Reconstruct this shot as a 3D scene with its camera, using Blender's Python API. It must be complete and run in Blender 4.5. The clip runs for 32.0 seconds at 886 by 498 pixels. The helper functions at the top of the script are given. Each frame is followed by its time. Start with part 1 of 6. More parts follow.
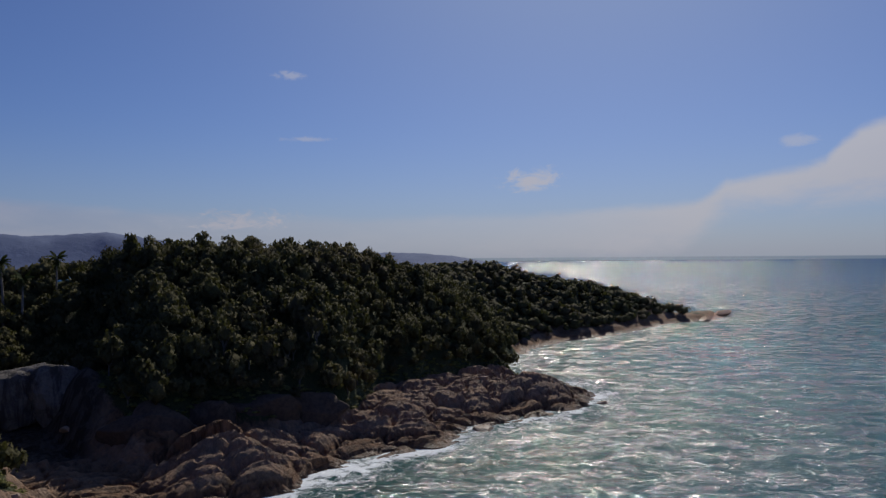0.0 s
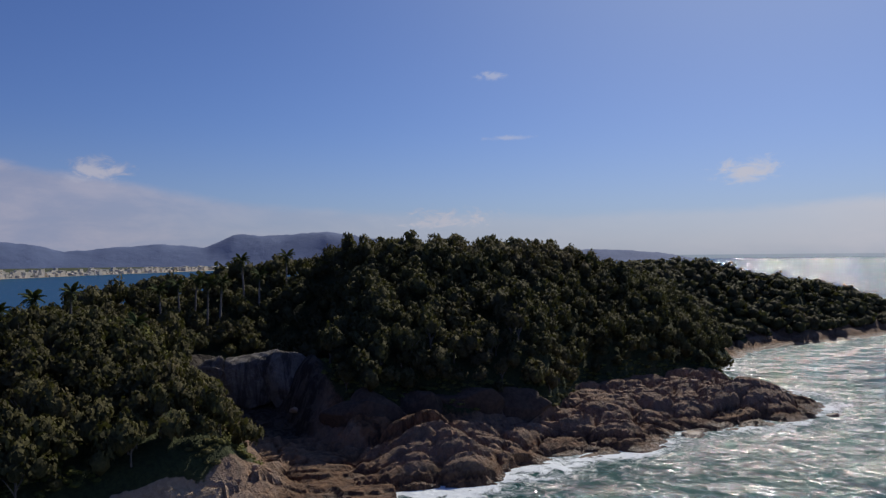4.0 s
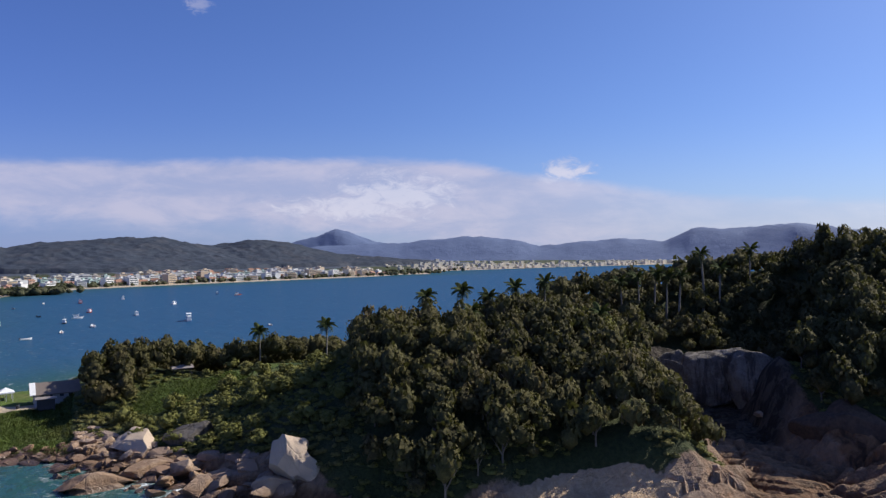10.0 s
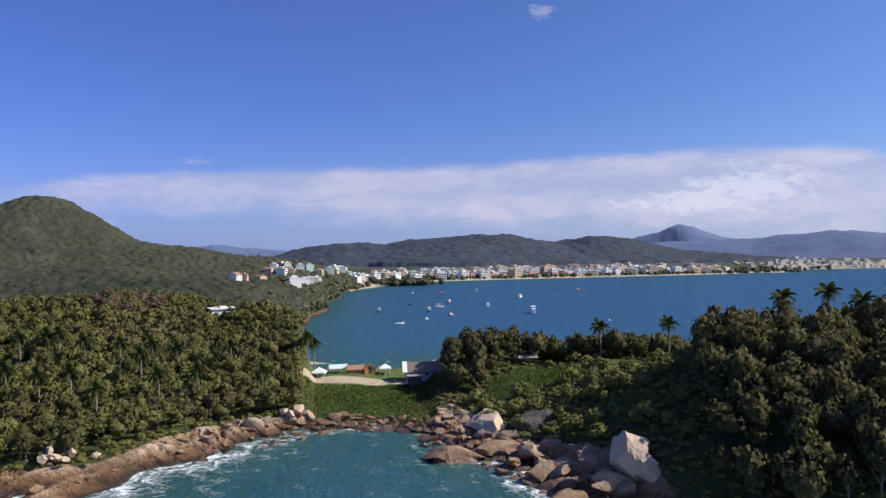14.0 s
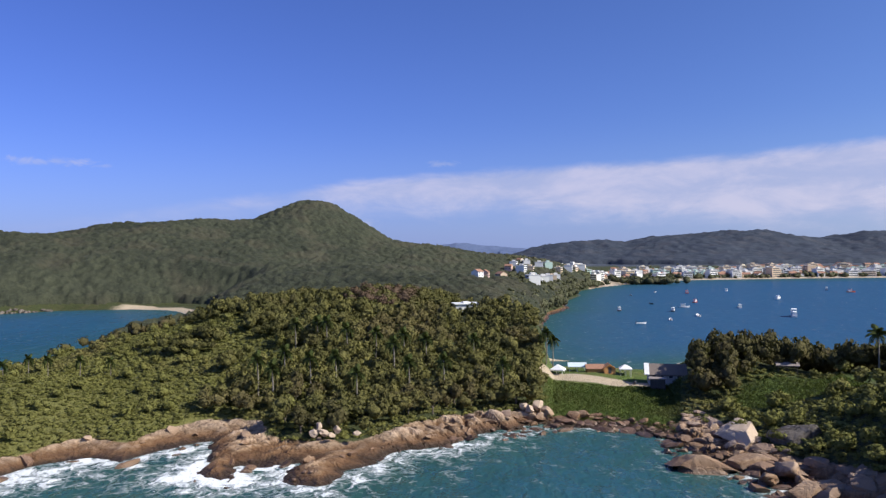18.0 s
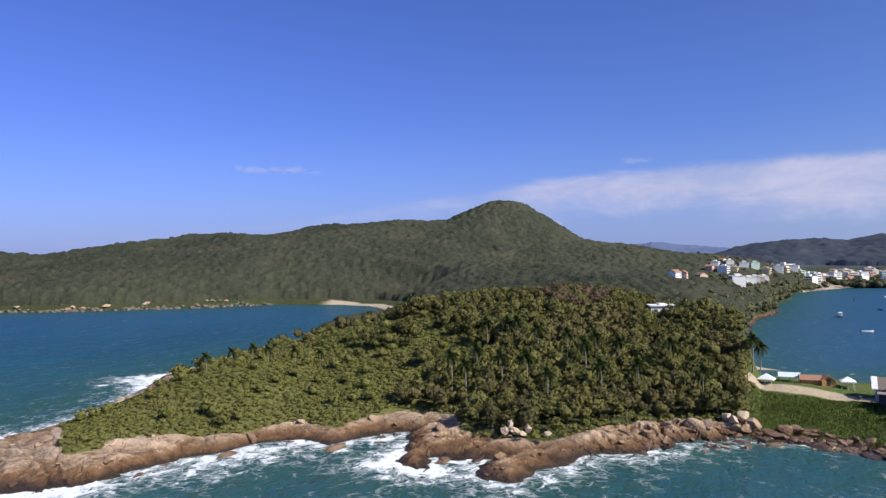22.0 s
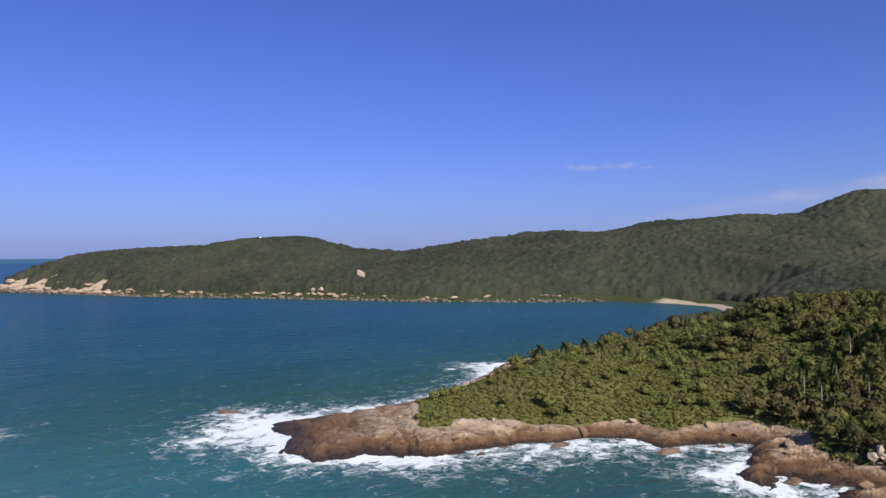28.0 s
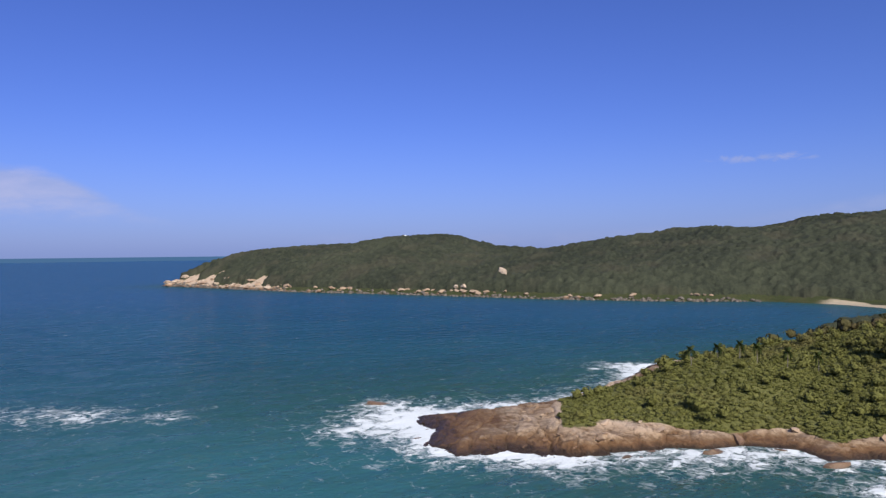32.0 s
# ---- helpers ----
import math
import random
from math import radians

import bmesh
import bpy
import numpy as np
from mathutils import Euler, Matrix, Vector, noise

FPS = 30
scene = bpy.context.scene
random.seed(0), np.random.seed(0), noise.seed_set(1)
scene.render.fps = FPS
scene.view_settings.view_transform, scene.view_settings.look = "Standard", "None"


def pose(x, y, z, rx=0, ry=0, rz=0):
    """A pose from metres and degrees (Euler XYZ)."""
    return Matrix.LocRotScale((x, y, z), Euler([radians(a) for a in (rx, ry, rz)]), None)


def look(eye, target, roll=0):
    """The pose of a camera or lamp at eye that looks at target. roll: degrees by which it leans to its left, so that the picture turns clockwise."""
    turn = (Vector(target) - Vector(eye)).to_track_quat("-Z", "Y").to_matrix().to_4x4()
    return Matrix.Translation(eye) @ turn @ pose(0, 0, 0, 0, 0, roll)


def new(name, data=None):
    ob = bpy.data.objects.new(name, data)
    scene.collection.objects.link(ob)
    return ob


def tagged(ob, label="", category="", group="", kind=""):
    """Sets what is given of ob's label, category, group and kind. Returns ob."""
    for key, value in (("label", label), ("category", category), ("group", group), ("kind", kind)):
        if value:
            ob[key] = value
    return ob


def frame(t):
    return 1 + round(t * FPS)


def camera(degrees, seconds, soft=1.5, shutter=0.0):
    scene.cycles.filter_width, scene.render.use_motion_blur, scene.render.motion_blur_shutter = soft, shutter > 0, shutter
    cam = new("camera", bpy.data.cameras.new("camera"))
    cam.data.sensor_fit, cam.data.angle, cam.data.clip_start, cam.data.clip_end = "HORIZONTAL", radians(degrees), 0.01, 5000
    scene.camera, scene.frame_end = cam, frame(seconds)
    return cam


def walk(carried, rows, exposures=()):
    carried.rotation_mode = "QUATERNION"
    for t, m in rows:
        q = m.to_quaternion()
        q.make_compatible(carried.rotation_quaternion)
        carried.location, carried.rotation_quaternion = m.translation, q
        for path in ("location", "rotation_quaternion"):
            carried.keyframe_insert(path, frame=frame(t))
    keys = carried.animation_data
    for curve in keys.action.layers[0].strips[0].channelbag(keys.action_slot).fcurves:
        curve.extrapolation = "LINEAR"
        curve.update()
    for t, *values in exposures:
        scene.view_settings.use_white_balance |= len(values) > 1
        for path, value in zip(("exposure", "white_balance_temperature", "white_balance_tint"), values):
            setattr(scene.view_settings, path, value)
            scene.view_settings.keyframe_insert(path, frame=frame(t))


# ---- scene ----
# Seconds, heading (degrees to the left of the first one), pitch, roll: the drone hovers and turns.
EYE = 46.0
cam = camera(63.7, 32.0, soft=1.35)
PATH = [
    (0.0, 0.00, 0.53, 0.49),
    (0.5, 3.35, 0.54, 0.48),
    (1.0, 5.41, 0.54, 0.51),
    (1.5, 7.53, 0.52, 0.52),
    (2.0, 9.20, 0.51, 0.54),
    (2.5, 10.75, 0.49, 0.55),
    (4.5, 18.41, 0.44, 0.66),
    (5.0, 21.19, 0.45, 0.67),
    (5.5, 24.00, 0.45, 0.67),
    (6.0, 25.96, 0.45, 0.66),
    (6.5, 28.09, 0.44, 0.66),
    (7.0, 30.82, 0.41, 0.69),
    (7.5, 34.33, 0.40, 0.71),
    (8.0, 37.71, 0.41, 0.72),
    (8.5, 41.38, 0.38, 0.69),
    (9.0, 45.15, 0.36, 0.65),
    (9.5, 48.50, 0.34, 0.62),
    (10.0, 51.72, 0.31, 0.60),
    (10.5, 54.94, 0.31, 0.59),
    (11.0, 58.84, 0.30, 0.59),
    (11.5, 62.67, 0.31, 0.58),
    (12.0, 66.73, 0.30, 0.55),
    (12.5, 69.71, 0.27, 0.50),
    (13.0, 72.68, 0.26, 0.49),
    (13.5, 75.59, 0.25, 0.49),
    (14.0, 78.56, 0.25, 0.49),
    (14.5, 81.38, 0.23, 0.48),
    (15.0, 84.36, 0.22, 0.47),
    (15.5, 86.83, 0.21, 0.46),
    (17.5, 95.54, 0.21, 0.55),
    (18.0, 97.55, 0.22, 0.56),
    (18.5, 99.29, 0.24, 0.57),
    (19.0, 100.97, 0.25, 0.57),
    (19.5, 102.52, 0.25, 0.58),
    (20.0, 104.09, 0.27, 0.58),
    (20.5, 105.81, 0.29, 0.59),
    (21.0, 107.68, 0.30, 0.60),
    (21.5, 110.03, 0.33, 0.59),
    (22.0, 112.78, 0.33, 0.54),
    (22.5, 115.76, 0.33, 0.48),
    (23.0, 118.17, 0.31, 0.43),
    (23.5, 120.49, 0.32, 0.39),
    (24.0, 122.72, 0.32, 0.35),
    (24.5, 125.25, 0.29, 0.31),
    (25.0, 127.55, 0.29, 0.28),
    (25.5, 129.67, 0.29, 0.26),
    (26.0, 131.43, 0.29, 0.26),
    (26.5, 133.57, 0.28, 0.27),
    (28.5, 140.38, 0.29, 0.42),
    (29.0, 141.82, 0.27, 0.40),
    (29.5, 143.43, 0.28, 0.43),
    (30.0, 144.88, 0.25, 0.46),
    (30.5, 145.92, 0.24, 0.48),
    (31.0, 147.32, 0.20, 0.51),
    (31.5, 148.76, 0.17, 0.54),
    (32.0, 150.29, 0.18, 0.56),
]
walk(cam, [(t, pose(0, 0, EYE, 90 + pitch, roll, yaw)) for t, yaw, pitch, roll in PATH],
     exposures=[(0.0, -0.54), (3.0, -0.4), (5.0, -0.14), (7.0, 0.1), (10.0, 0.42), (14.0, 0.55), (20.0, 0.6), (27.0, 0.4), (32.0, 0.35)])

# ---------------------------------------------------------------- light
SUN_AZ, SUN_EL = -13.5, 39.5          # bearing to the left of the first heading, height


def at(bearing, distance):
    """Plan position from a bearing (degrees, to the left of +y) and a distance from the hovering point."""
    a = radians(bearing)
    return (-math.sin(a) * distance, math.cos(a) * distance)


sun_way = Vector((*at(SUN_AZ, math.cos(radians(SUN_EL))), math.sin(radians(SUN_EL))))
sun = new("sun", bpy.data.lights.new("sun", "SUN"))
sun.data.energy, sun.data.angle, sun.data.color = 4.2, radians(0.55), (1.0, 0.94, 0.84)
sun.matrix_world = look(sun_way * 100, (0, 0, 0))


class Nodes:
    """A small writer of node trees."""

    def __init__(self, tree):
        self.tree, self.nodes = tree, tree.nodes
        self.nodes.clear()

    def add(self, kind, *inputs, **settings):
        n = self.nodes.new(kind)
        for key, value in settings.items():
            setattr(n, key, value)
        for slot, value in enumerate(inputs):
            self.put(n.inputs[slot], value)
        return n

    def put(self, socket, value):
        if value is None:
            return
        if isinstance(value, bpy.types.Node):
            value = value.outputs[0]
        if isinstance(value, bpy.types.NodeSocket):
            self.tree.links.new(value, socket)
        elif socket.type == "RGBA" and len(value) == 3:
            socket.default_value = (*value, 1)
        else:
            socket.default_value = value

    def math(self, op, a, b=None, c=None):
        return self.add("ShaderNodeMath", a, b, c, operation=op)

    def step(self, value, low, high):
        n = self.add("ShaderNodeMapRange", value, low, high, interpolation_type="SMOOTHSTEP")
        return n.outputs[0]

    def mix(self, fac, a, b):
        n = self.add("ShaderNodeMix", data_type="RGBA")
        for slot, value in ((0, fac), (6, a), (7, b)):
            self.put(n.inputs[slot], value)
        return n.outputs[2]

    def noise(self, vector, scale, detail=4.0, rough=0.55, warp=0.0):
        n = self.add("ShaderNodeTexNoise")
        for key, value in (("Vector", vector), ("Scale", scale), ("Detail", detail), ("Roughness", rough), ("Distortion", warp)):
            self.put(n.inputs[key], value)
        return n.outputs[0]

    def scaled(self, vector, x, y, z):
        return self.add("ShaderNodeVectorMath", vector, (x, y, z), operation="MULTIPLY").outputs[0]

    def attribute(self, name):
        return self.add("ShaderNodeAttribute", attribute_name=name).outputs["Fac"]

    def curve(self, value, points):
        """A value read off a smooth line through (place 0..1, height 0..1)."""
        n = self.add("ShaderNodeFloatCurve")
        self.put(n.inputs["Value"], value)
        line = n.mapping.curves[0]
        for p, q in zip(line.points, (points[0], points[-1])):
            p.location = q
        for q in points[1:-1]:
            line.points.new(*q)
        n.mapping.update()
        return n.outputs[0]


def sky_world():
    world = bpy.data.worlds.new("world")
    world.use_nodes = True
    scene.world = world
    k = Nodes(world.node_tree)
    sky = k.add("ShaderNodeTexSky", sky_type="NISHITA", sun_disc=False, sun_elevation=radians(SUN_EL),
                sun_rotation=radians(-SUN_AZ), altitude=0, air_density=1.0, dust_density=0.6, ozone_density=3.0)
    way = k.add("ShaderNodeTexCoord").outputs["Generated"]
    x, y, z = k.add("ShaderNodeSeparateXYZ", way).outputs
    # bearing as 0..1 over -60..220 degrees, height in degrees
    turn = k.math("ARCTAN2", k.math("MULTIPLY", x, -1.0), y)
    turn = k.math("MULTIPLY", turn, 180 / math.pi)
    turn = k.math("ADD", turn, k.math("MULTIPLY", k.math("LESS_THAN", turn, -90.0), 360.0))
    place = k.math("DIVIDE", k.math("ADD", turn, 60.0), 280.0).outputs[0]
    high = k.math("MULTIPLY", k.math("ARCSINE", z), 180 / math.pi).outputs[0]
    spread = k.add("ShaderNodeCombineXYZ", k.math("MULTIPLY", turn, 0.13), k.math("MULTIPLY", high, 0.36), 0.0).outputs[0]
    puff = k.noise(spread, 1.3, 7.0, 0.6, 0.3)
    fine = k.noise(spread, 6.0, 5.0, 0.6)
    wisp = k.noise(k.add("ShaderNodeCombineXYZ", k.math("MULTIPLY", turn, 0.5), high, 3.0).outputs[0], 1.3, 6.0, 0.65, 0.8)
    ragged = k.math("ADD", k.math("MULTIPLY", k.math("SUBTRACT", puff, 0.5), 2.6),
                    k.math("MULTIPLY", k.math("SUBTRACT", fine, 0.5), 0.9))
    # the long bank of cloud: its top and its foot by bearing, in units of 12 degrees
    b = lambda bearing: (bearing + 60) / 280
    top = k.curve(place, [(0, .6), (b(-34), .78), (b(-30), .70), (b(-27.5), .53), (b(-21.5), .46), (b(-19.5), .34), (b(-12), .30), (b(10), .27), (b(28), .33), (b(44), .52), (b(58), .63), (b(75), .59),
                          (b(92), .55), (b(102), .50), (b(112), .38), (b(125), .24), (b(140), .12), (b(165), .12), (b(180), .50), (b(190), .55), (1, .5)])
    foot = k.curve(place, [(0, .3), (b(-30), .34), (b(-22), .30), (b(-17), .04), (b(40), .0), (b(60), .14), (b(85), .25), (b(105), .31), (b(125), .20), (b(150), .05), (b(178), .30), (1, .1)])
    rise = k.math("SUBTRACT", k.math("MULTIPLY", top, 12.0), high)
    over = k.math("SUBTRACT", high, k.math("MULTIPLY", foot, 12.0))
    bank = k.math("MULTIPLY", k.step(k.math("ADD", rise, k.math("MULTIPLY", ragged, 0.36)), -0.25, 0.75),
                  k.step(k.math("ADD", over, ragged), -1.5, 1.2))
    bank = k.math("MULTIPLY", bank, k.step(puff, -0.25, 0.42))
    thick = k.curve(place, [(0, .9), (b(-20), .8), (b(0), .35), (b(30), .45), (b(50), .8), (b(95), .75), (b(112), .45), (b(130), .15), (b(160), .12), (b(180), .55), (1, .6)])
    bank = k.math("MULTIPLY", bank, thick)

    def tuft(bearing, height, wide, tall, seed):
        u = k.math("DIVIDE", k.math("SUBTRACT", turn, bearing), wide)
        v = k.math("DIVIDE", k.math("SUBTRACT", high, height), tall)
        far = k.math("SQRT", k.math("ADD", k.math("MULTIPLY", u, u), k.math("MULTIPLY", v, v)))
        far = k.math("ADD", far, k.math("MULTIPLY", k.math("SUBTRACT", wisp, 0.5), seed * 7.0))
        return k.math("SUBTRACT", 1.0, k.step(far, 0.1, 1.15))
    clouds, heap = bank, 0.0
    for item in ((42.1, 6.3, 2.2, 1.1, .35), (12.2, 14.0, 1.3, .35, .5), (10.8, 9.2, 2.0, .22, .4), (-7.2, 6.0, 2.3, 1.0, .4),
                 (-26.5, 8.0, 1.4, .5, .4), (16.0, 2.7, 4.5, .9, .5), (55.5, 4.6, 5.0, 1.7, .5), (59.0, 3.6, 6.5, 1.0, .5), (104.0, 2.2, 1.6, .5, .4),
                 (97.5, 7.0, 1.3, .3, .4), (70.5, 18.4, 1.0, .6, .5), (126.0, 6.6, 3.4, .3, .5)):
        if item[3] >= .9:
            heap = k.math("MAXIMUM", heap, tuft(*item))
        clouds = k.math("MAXIMUM", clouds, k.math("MULTIPLY", tuft(*item), 0.42 if item[3] < .9 else 0.8))
    white = k.mix(k.step(puff, 0.35, 0.7), (0.30, 0.33, 0.49), (0.435, 0.42, 0.535))
    haze = k.math("MULTIPLY", k.math("POWER", k.math("MAXIMUM", k.math("SUBTRACT", 1.0, k.math("DIVIDE", k.math("ABSOLUTE", high), 11.0)), 0.0), 2.0), 0.55)
    # the air is deep blue away from the sun and glows whiter round it
    near = k.add("ShaderNodeVectorMath", way, tuple(sun_way), operation="DOT_PRODUCT").outputs["Value"]
    tint = k.mix(k.step(near, -0.7, 0.8), (0.036, 0.0445, 0.096), (0.045, 0.055, 0.086))
    blue = k.add("ShaderNodeVectorMath", sky, tint, operation="MULTIPLY").outputs[0]
    blue = k.mix(haze, blue, k.mix(k.step(near, -0.5, 0.8), (0.20, 0.27, 0.56), (0.37, 0.45, 0.61)))
    glow = k.math("POWER", k.math("MAXIMUM", near, 0.0), 10.0)
    blue = k.mix(k.math("MULTIPLY", glow, 0.8), blue, (0.36, 0.45, 0.62))
    white = k.mix(k.math("MINIMUM", k.math("MULTIPLY", k.math("POWER", k.math("MAXIMUM", near, 0.0), 5.0), 2.6), 1.0), white, (0.68, 0.67, 0.72))
    white = k.mix(k.math("MULTIPLY", heap, 0.6), white, (0.62, 0.60, 0.67))
    colour = k.mix(clouds, blue, white)
    # under the skyline the open sea goes on, sun glitter painted into its colour
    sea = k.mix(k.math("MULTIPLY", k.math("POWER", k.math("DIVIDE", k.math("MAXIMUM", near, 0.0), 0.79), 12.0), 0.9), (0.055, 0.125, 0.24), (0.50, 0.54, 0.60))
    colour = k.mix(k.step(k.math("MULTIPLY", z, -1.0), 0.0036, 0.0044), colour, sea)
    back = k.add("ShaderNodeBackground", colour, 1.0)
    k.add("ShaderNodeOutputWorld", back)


sky_world()


# ---------------------------------------------------------------- materials
def material(name, build):
    m = bpy.data.materials.new(name)
    m.use_nodes = True
    k = Nodes(m.node_tree)
    out = k.add("ShaderNodeOutputMaterial")
    k.put(out.inputs[0], build(k))
    return m


def surface(k, colour, rough=0.8, bump=None, strength=0.5, distance=0.1, metal=0.0, spec=0.5):
    n = k.add("ShaderNodeBsdfPrincipled")
    k.put(n.inputs["Base Color"], colour)
    k.put(n.inputs["Roughness"], rough)
    k.put(n.inputs["Metallic"], metal)
    k.put(n.inputs["Specular IOR Level"], spec)
    if bump is not None:
        b = k.add("ShaderNodeBump")
        for key, value in (("Strength", strength), ("Distance", distance), ("Height", bump)):
            k.put(b.inputs[key], value)
        k.put(n.inputs["Normal"], b)
    return n


def world_place(k):
    return k.add("ShaderNodeNewGeometry").outputs["Position"]


def rock_colour(k, p):
    """Weathered granite: tan and pinkish grey faces, cracks, lichen, and the dark wet foot that the swell reaches."""
    big, mid, grain = k.noise(p, 0.06, 4), k.noise(p, 0.45, 6, 0.65), k.noise(p, 3.0, 5, 0.7)
    # beds that dip along the shore
    across = k.add("ShaderNodeVectorMath", p, (0.84, 0.72, 0.6), operation="DOT_PRODUCT").outputs["Value"]
    along = k.add("ShaderNodeVectorMath", p, (-0.06, 0.08, -0.03), operation="DOT_PRODUCT").outputs["Value"]
    band = k.noise(k.add("ShaderNodeCombineXYZ", across, along, k.math("MULTIPLY", mid, 0.6)).outputs[0], 0.62, 6, 0.72, 0.4)
    bent = k.add("ShaderNodeVectorMath", k.scaled(k.add("ShaderNodeVectorRotate", p, (0, 0, 0), (0.4, 1, 0.2), 0.9).outputs[0], 0.4, 0.9, 1.9), k.scaled(k.add("ShaderNodeTexNoise", p, None, 0.5).outputs[1], 2.2, 2.2, 2.2), operation="ADD").outputs[0]
    cracks = None
    for scale, width in ((0.2, 0.04), (0.7, 0.045)):
        n = k.add("ShaderNodeTexVoronoi", feature="DISTANCE_TO_EDGE")
        k.put(n.inputs["Vector"], bent)
        k.put(n.inputs["Scale"], scale)
        line = k.math("SUBTRACT", 1.0, k.step(n.outputs[0], 0.0, width)).outputs[0]
        cracks = line if cracks is None else k.math("MAXIMUM", cracks, k.math("MULTIPLY", line, 0.65)).outputs[0]
    c = k.mix(k.step(mid, 0.3, 0.7), (0.20, 0.120, 0.066), (0.44, 0.300, 0.180))
    c = k.mix(k.step(big, 0.45, 0.62), c, (0.33, 0.245, 0.170))
    
    c = k.mix(k.math("MULTIPLY", k.step(grain, 0.4, 0.75), 0.4), c, (0.52, 0.42, 0.32))
    c = k.mix(k.math("MULTIPLY", cracks, 0.38), c, (0.05, 0.036, 0.027))
    c = k.mix(k.math("MULTIPLY", k.step(k.math("ADD", k.add("ShaderNodeSeparateXYZ", p).outputs[2], k.math("MULTIPLY", mid, 4.0)), 3.8, 5.6), 0.72), c, (0.54, 0.395, 0.28))
    c = k.mix(k.math("MULTIPLY", k.step(band, 0.50, 0.62), 0.5), c, (0.15, 0.088, 0.050))
    z = k.add("ShaderNodeSeparateXYZ", p).outputs[2]
    c = k.mix(k.math("MULTIPLY", k.step(k.math("ADD", z, k.math("MULTIPLY", mid, 2.0)), 3.9, 5.2), 0.45), c, (0.62, 0.485, 0.375))
    level = k.math("ADD", z, k.math("MULTIPLY", k.math("SUBTRACT", mid, 0.5), 2.0)).outputs[0]
    c = k.mix(k.math("MULTIPLY", k.math("SUBTRACT", 1.0, k.step(level, 1.1, 2.9)), 0.85), c, (0.14, 0.066, 0.026))
    c = k.mix(k.math("MULTIPLY", k.math("SUBTRACT", 1.0, k.step(level, 0.2, 1.5)), 0.88), c, (0.028, 0.020, 0.014))
    wet = k.step(level, 0.3, 1.9)
    height = k.math("ADD", k.math("MULTIPLY", band, 1.8), k.math("ADD", mid, k.math("MULTIPLY", grain, 0.3)))
    height = k.math("SUBTRACT", height, k.math("MULTIPLY", cracks, 0.35))
    return c, wet, height


def make_ground(k):
    p = world_place(k)
    rock, wet, relief = rock_colour(k, p)
    fine, patch = k.noise(p, 1.2, 6, 0.7), k.noise(p, 0.12, 4)
    # headland brown and ravine walls: their shade is put into darker, streaked colours
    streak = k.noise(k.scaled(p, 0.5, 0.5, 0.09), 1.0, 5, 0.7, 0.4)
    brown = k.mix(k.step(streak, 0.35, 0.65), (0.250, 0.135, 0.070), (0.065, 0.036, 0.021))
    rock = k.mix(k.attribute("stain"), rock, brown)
    # tan slab: sunlight on its flat top is put into a lighter colour
    sunlit_slab = k.mix(k.step(fine, 0.3, 0.7), (0.40, 0.275, 0.16), (0.60, 0.44, 0.285))
    rock = k.mix(k.math("MULTIPLY", k.step(k.attribute("slab"), 0.25, 0.7), 0.75), rock, sunlit_slab)
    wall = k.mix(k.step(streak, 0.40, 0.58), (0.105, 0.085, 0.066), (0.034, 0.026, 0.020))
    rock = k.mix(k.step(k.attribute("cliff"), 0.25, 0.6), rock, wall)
    soil = k.mix(k.step(fine, 0.3, 0.7), (0.030, 0.040, 0.014), (0.065, 0.075, 0.026))
    soil = k.mix(k.math("MULTIPLY", k.step(patch, 0.5, 0.7), 0.4), soil, (0.09, 0.075, 0.035))
    grass = k.mix(k.step(fine, 0.25, 0.75), (0.060, 0.105, 0.020), (0.13, 0.18, 0.040))
    grass = k.mix(k.math("MULTIPLY", k.step(patch, 0.4, 0.65), 0.5), grass, (0.14, 0.13, 0.045))
    sand = k.mix(fine, (0.42, 0.33, 0.22), (0.60, 0.50, 0.37))
    heath = k.mix(k.step(fine, 0.3, 0.7), (0.115, 0.118, 0.034), (0.190, 0.185, 0.058))
    c = k.mix(k.attribute("heath"), soil, heath)
    c = k.mix(k.attribute("grass"), c, grass)
    edge = k.math("MULTIPLY", k.math("SUBTRACT", fine, 0.5), 0.6)
    c = k.mix(k.step(k.math("ADD", k.attribute("rocky"), edge), 0.35, 0.6), c, rock)
    c = k.mix(k.step(k.math("ADD", k.attribute("sand"), k.math("MULTIPLY", edge, 0.4)), 0.35, 0.6), c, sand)
    # distant wooded ground: air haze is mixed into its bluish colour
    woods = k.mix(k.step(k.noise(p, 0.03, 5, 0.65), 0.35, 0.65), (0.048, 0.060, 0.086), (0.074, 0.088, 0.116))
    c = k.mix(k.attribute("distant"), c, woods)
    rough = k.math("ADD", k.math("MULTIPLY", wet, 0.45), 0.42)
    return surface(k, c, rough, k.math("ADD", relief, fine), 0.9, 0.5, spec=0.25)


def make_boulder(k):
    p = world_place(k)
    rock, wet, relief = rock_colour(k, p)
    shade = k.add("ShaderNodeObjectInfo").outputs["Random"]
    rock = k.mix(k.math("ADD", k.math("MULTIPLY", shade, 0.4), 0.3), rock, (0.22, 0.135, 0.080))
    return surface(k, rock, k.math("ADD", k.math("MULTIPLY", wet, 0.45), 0.4), relief, 0.8, 0.3)


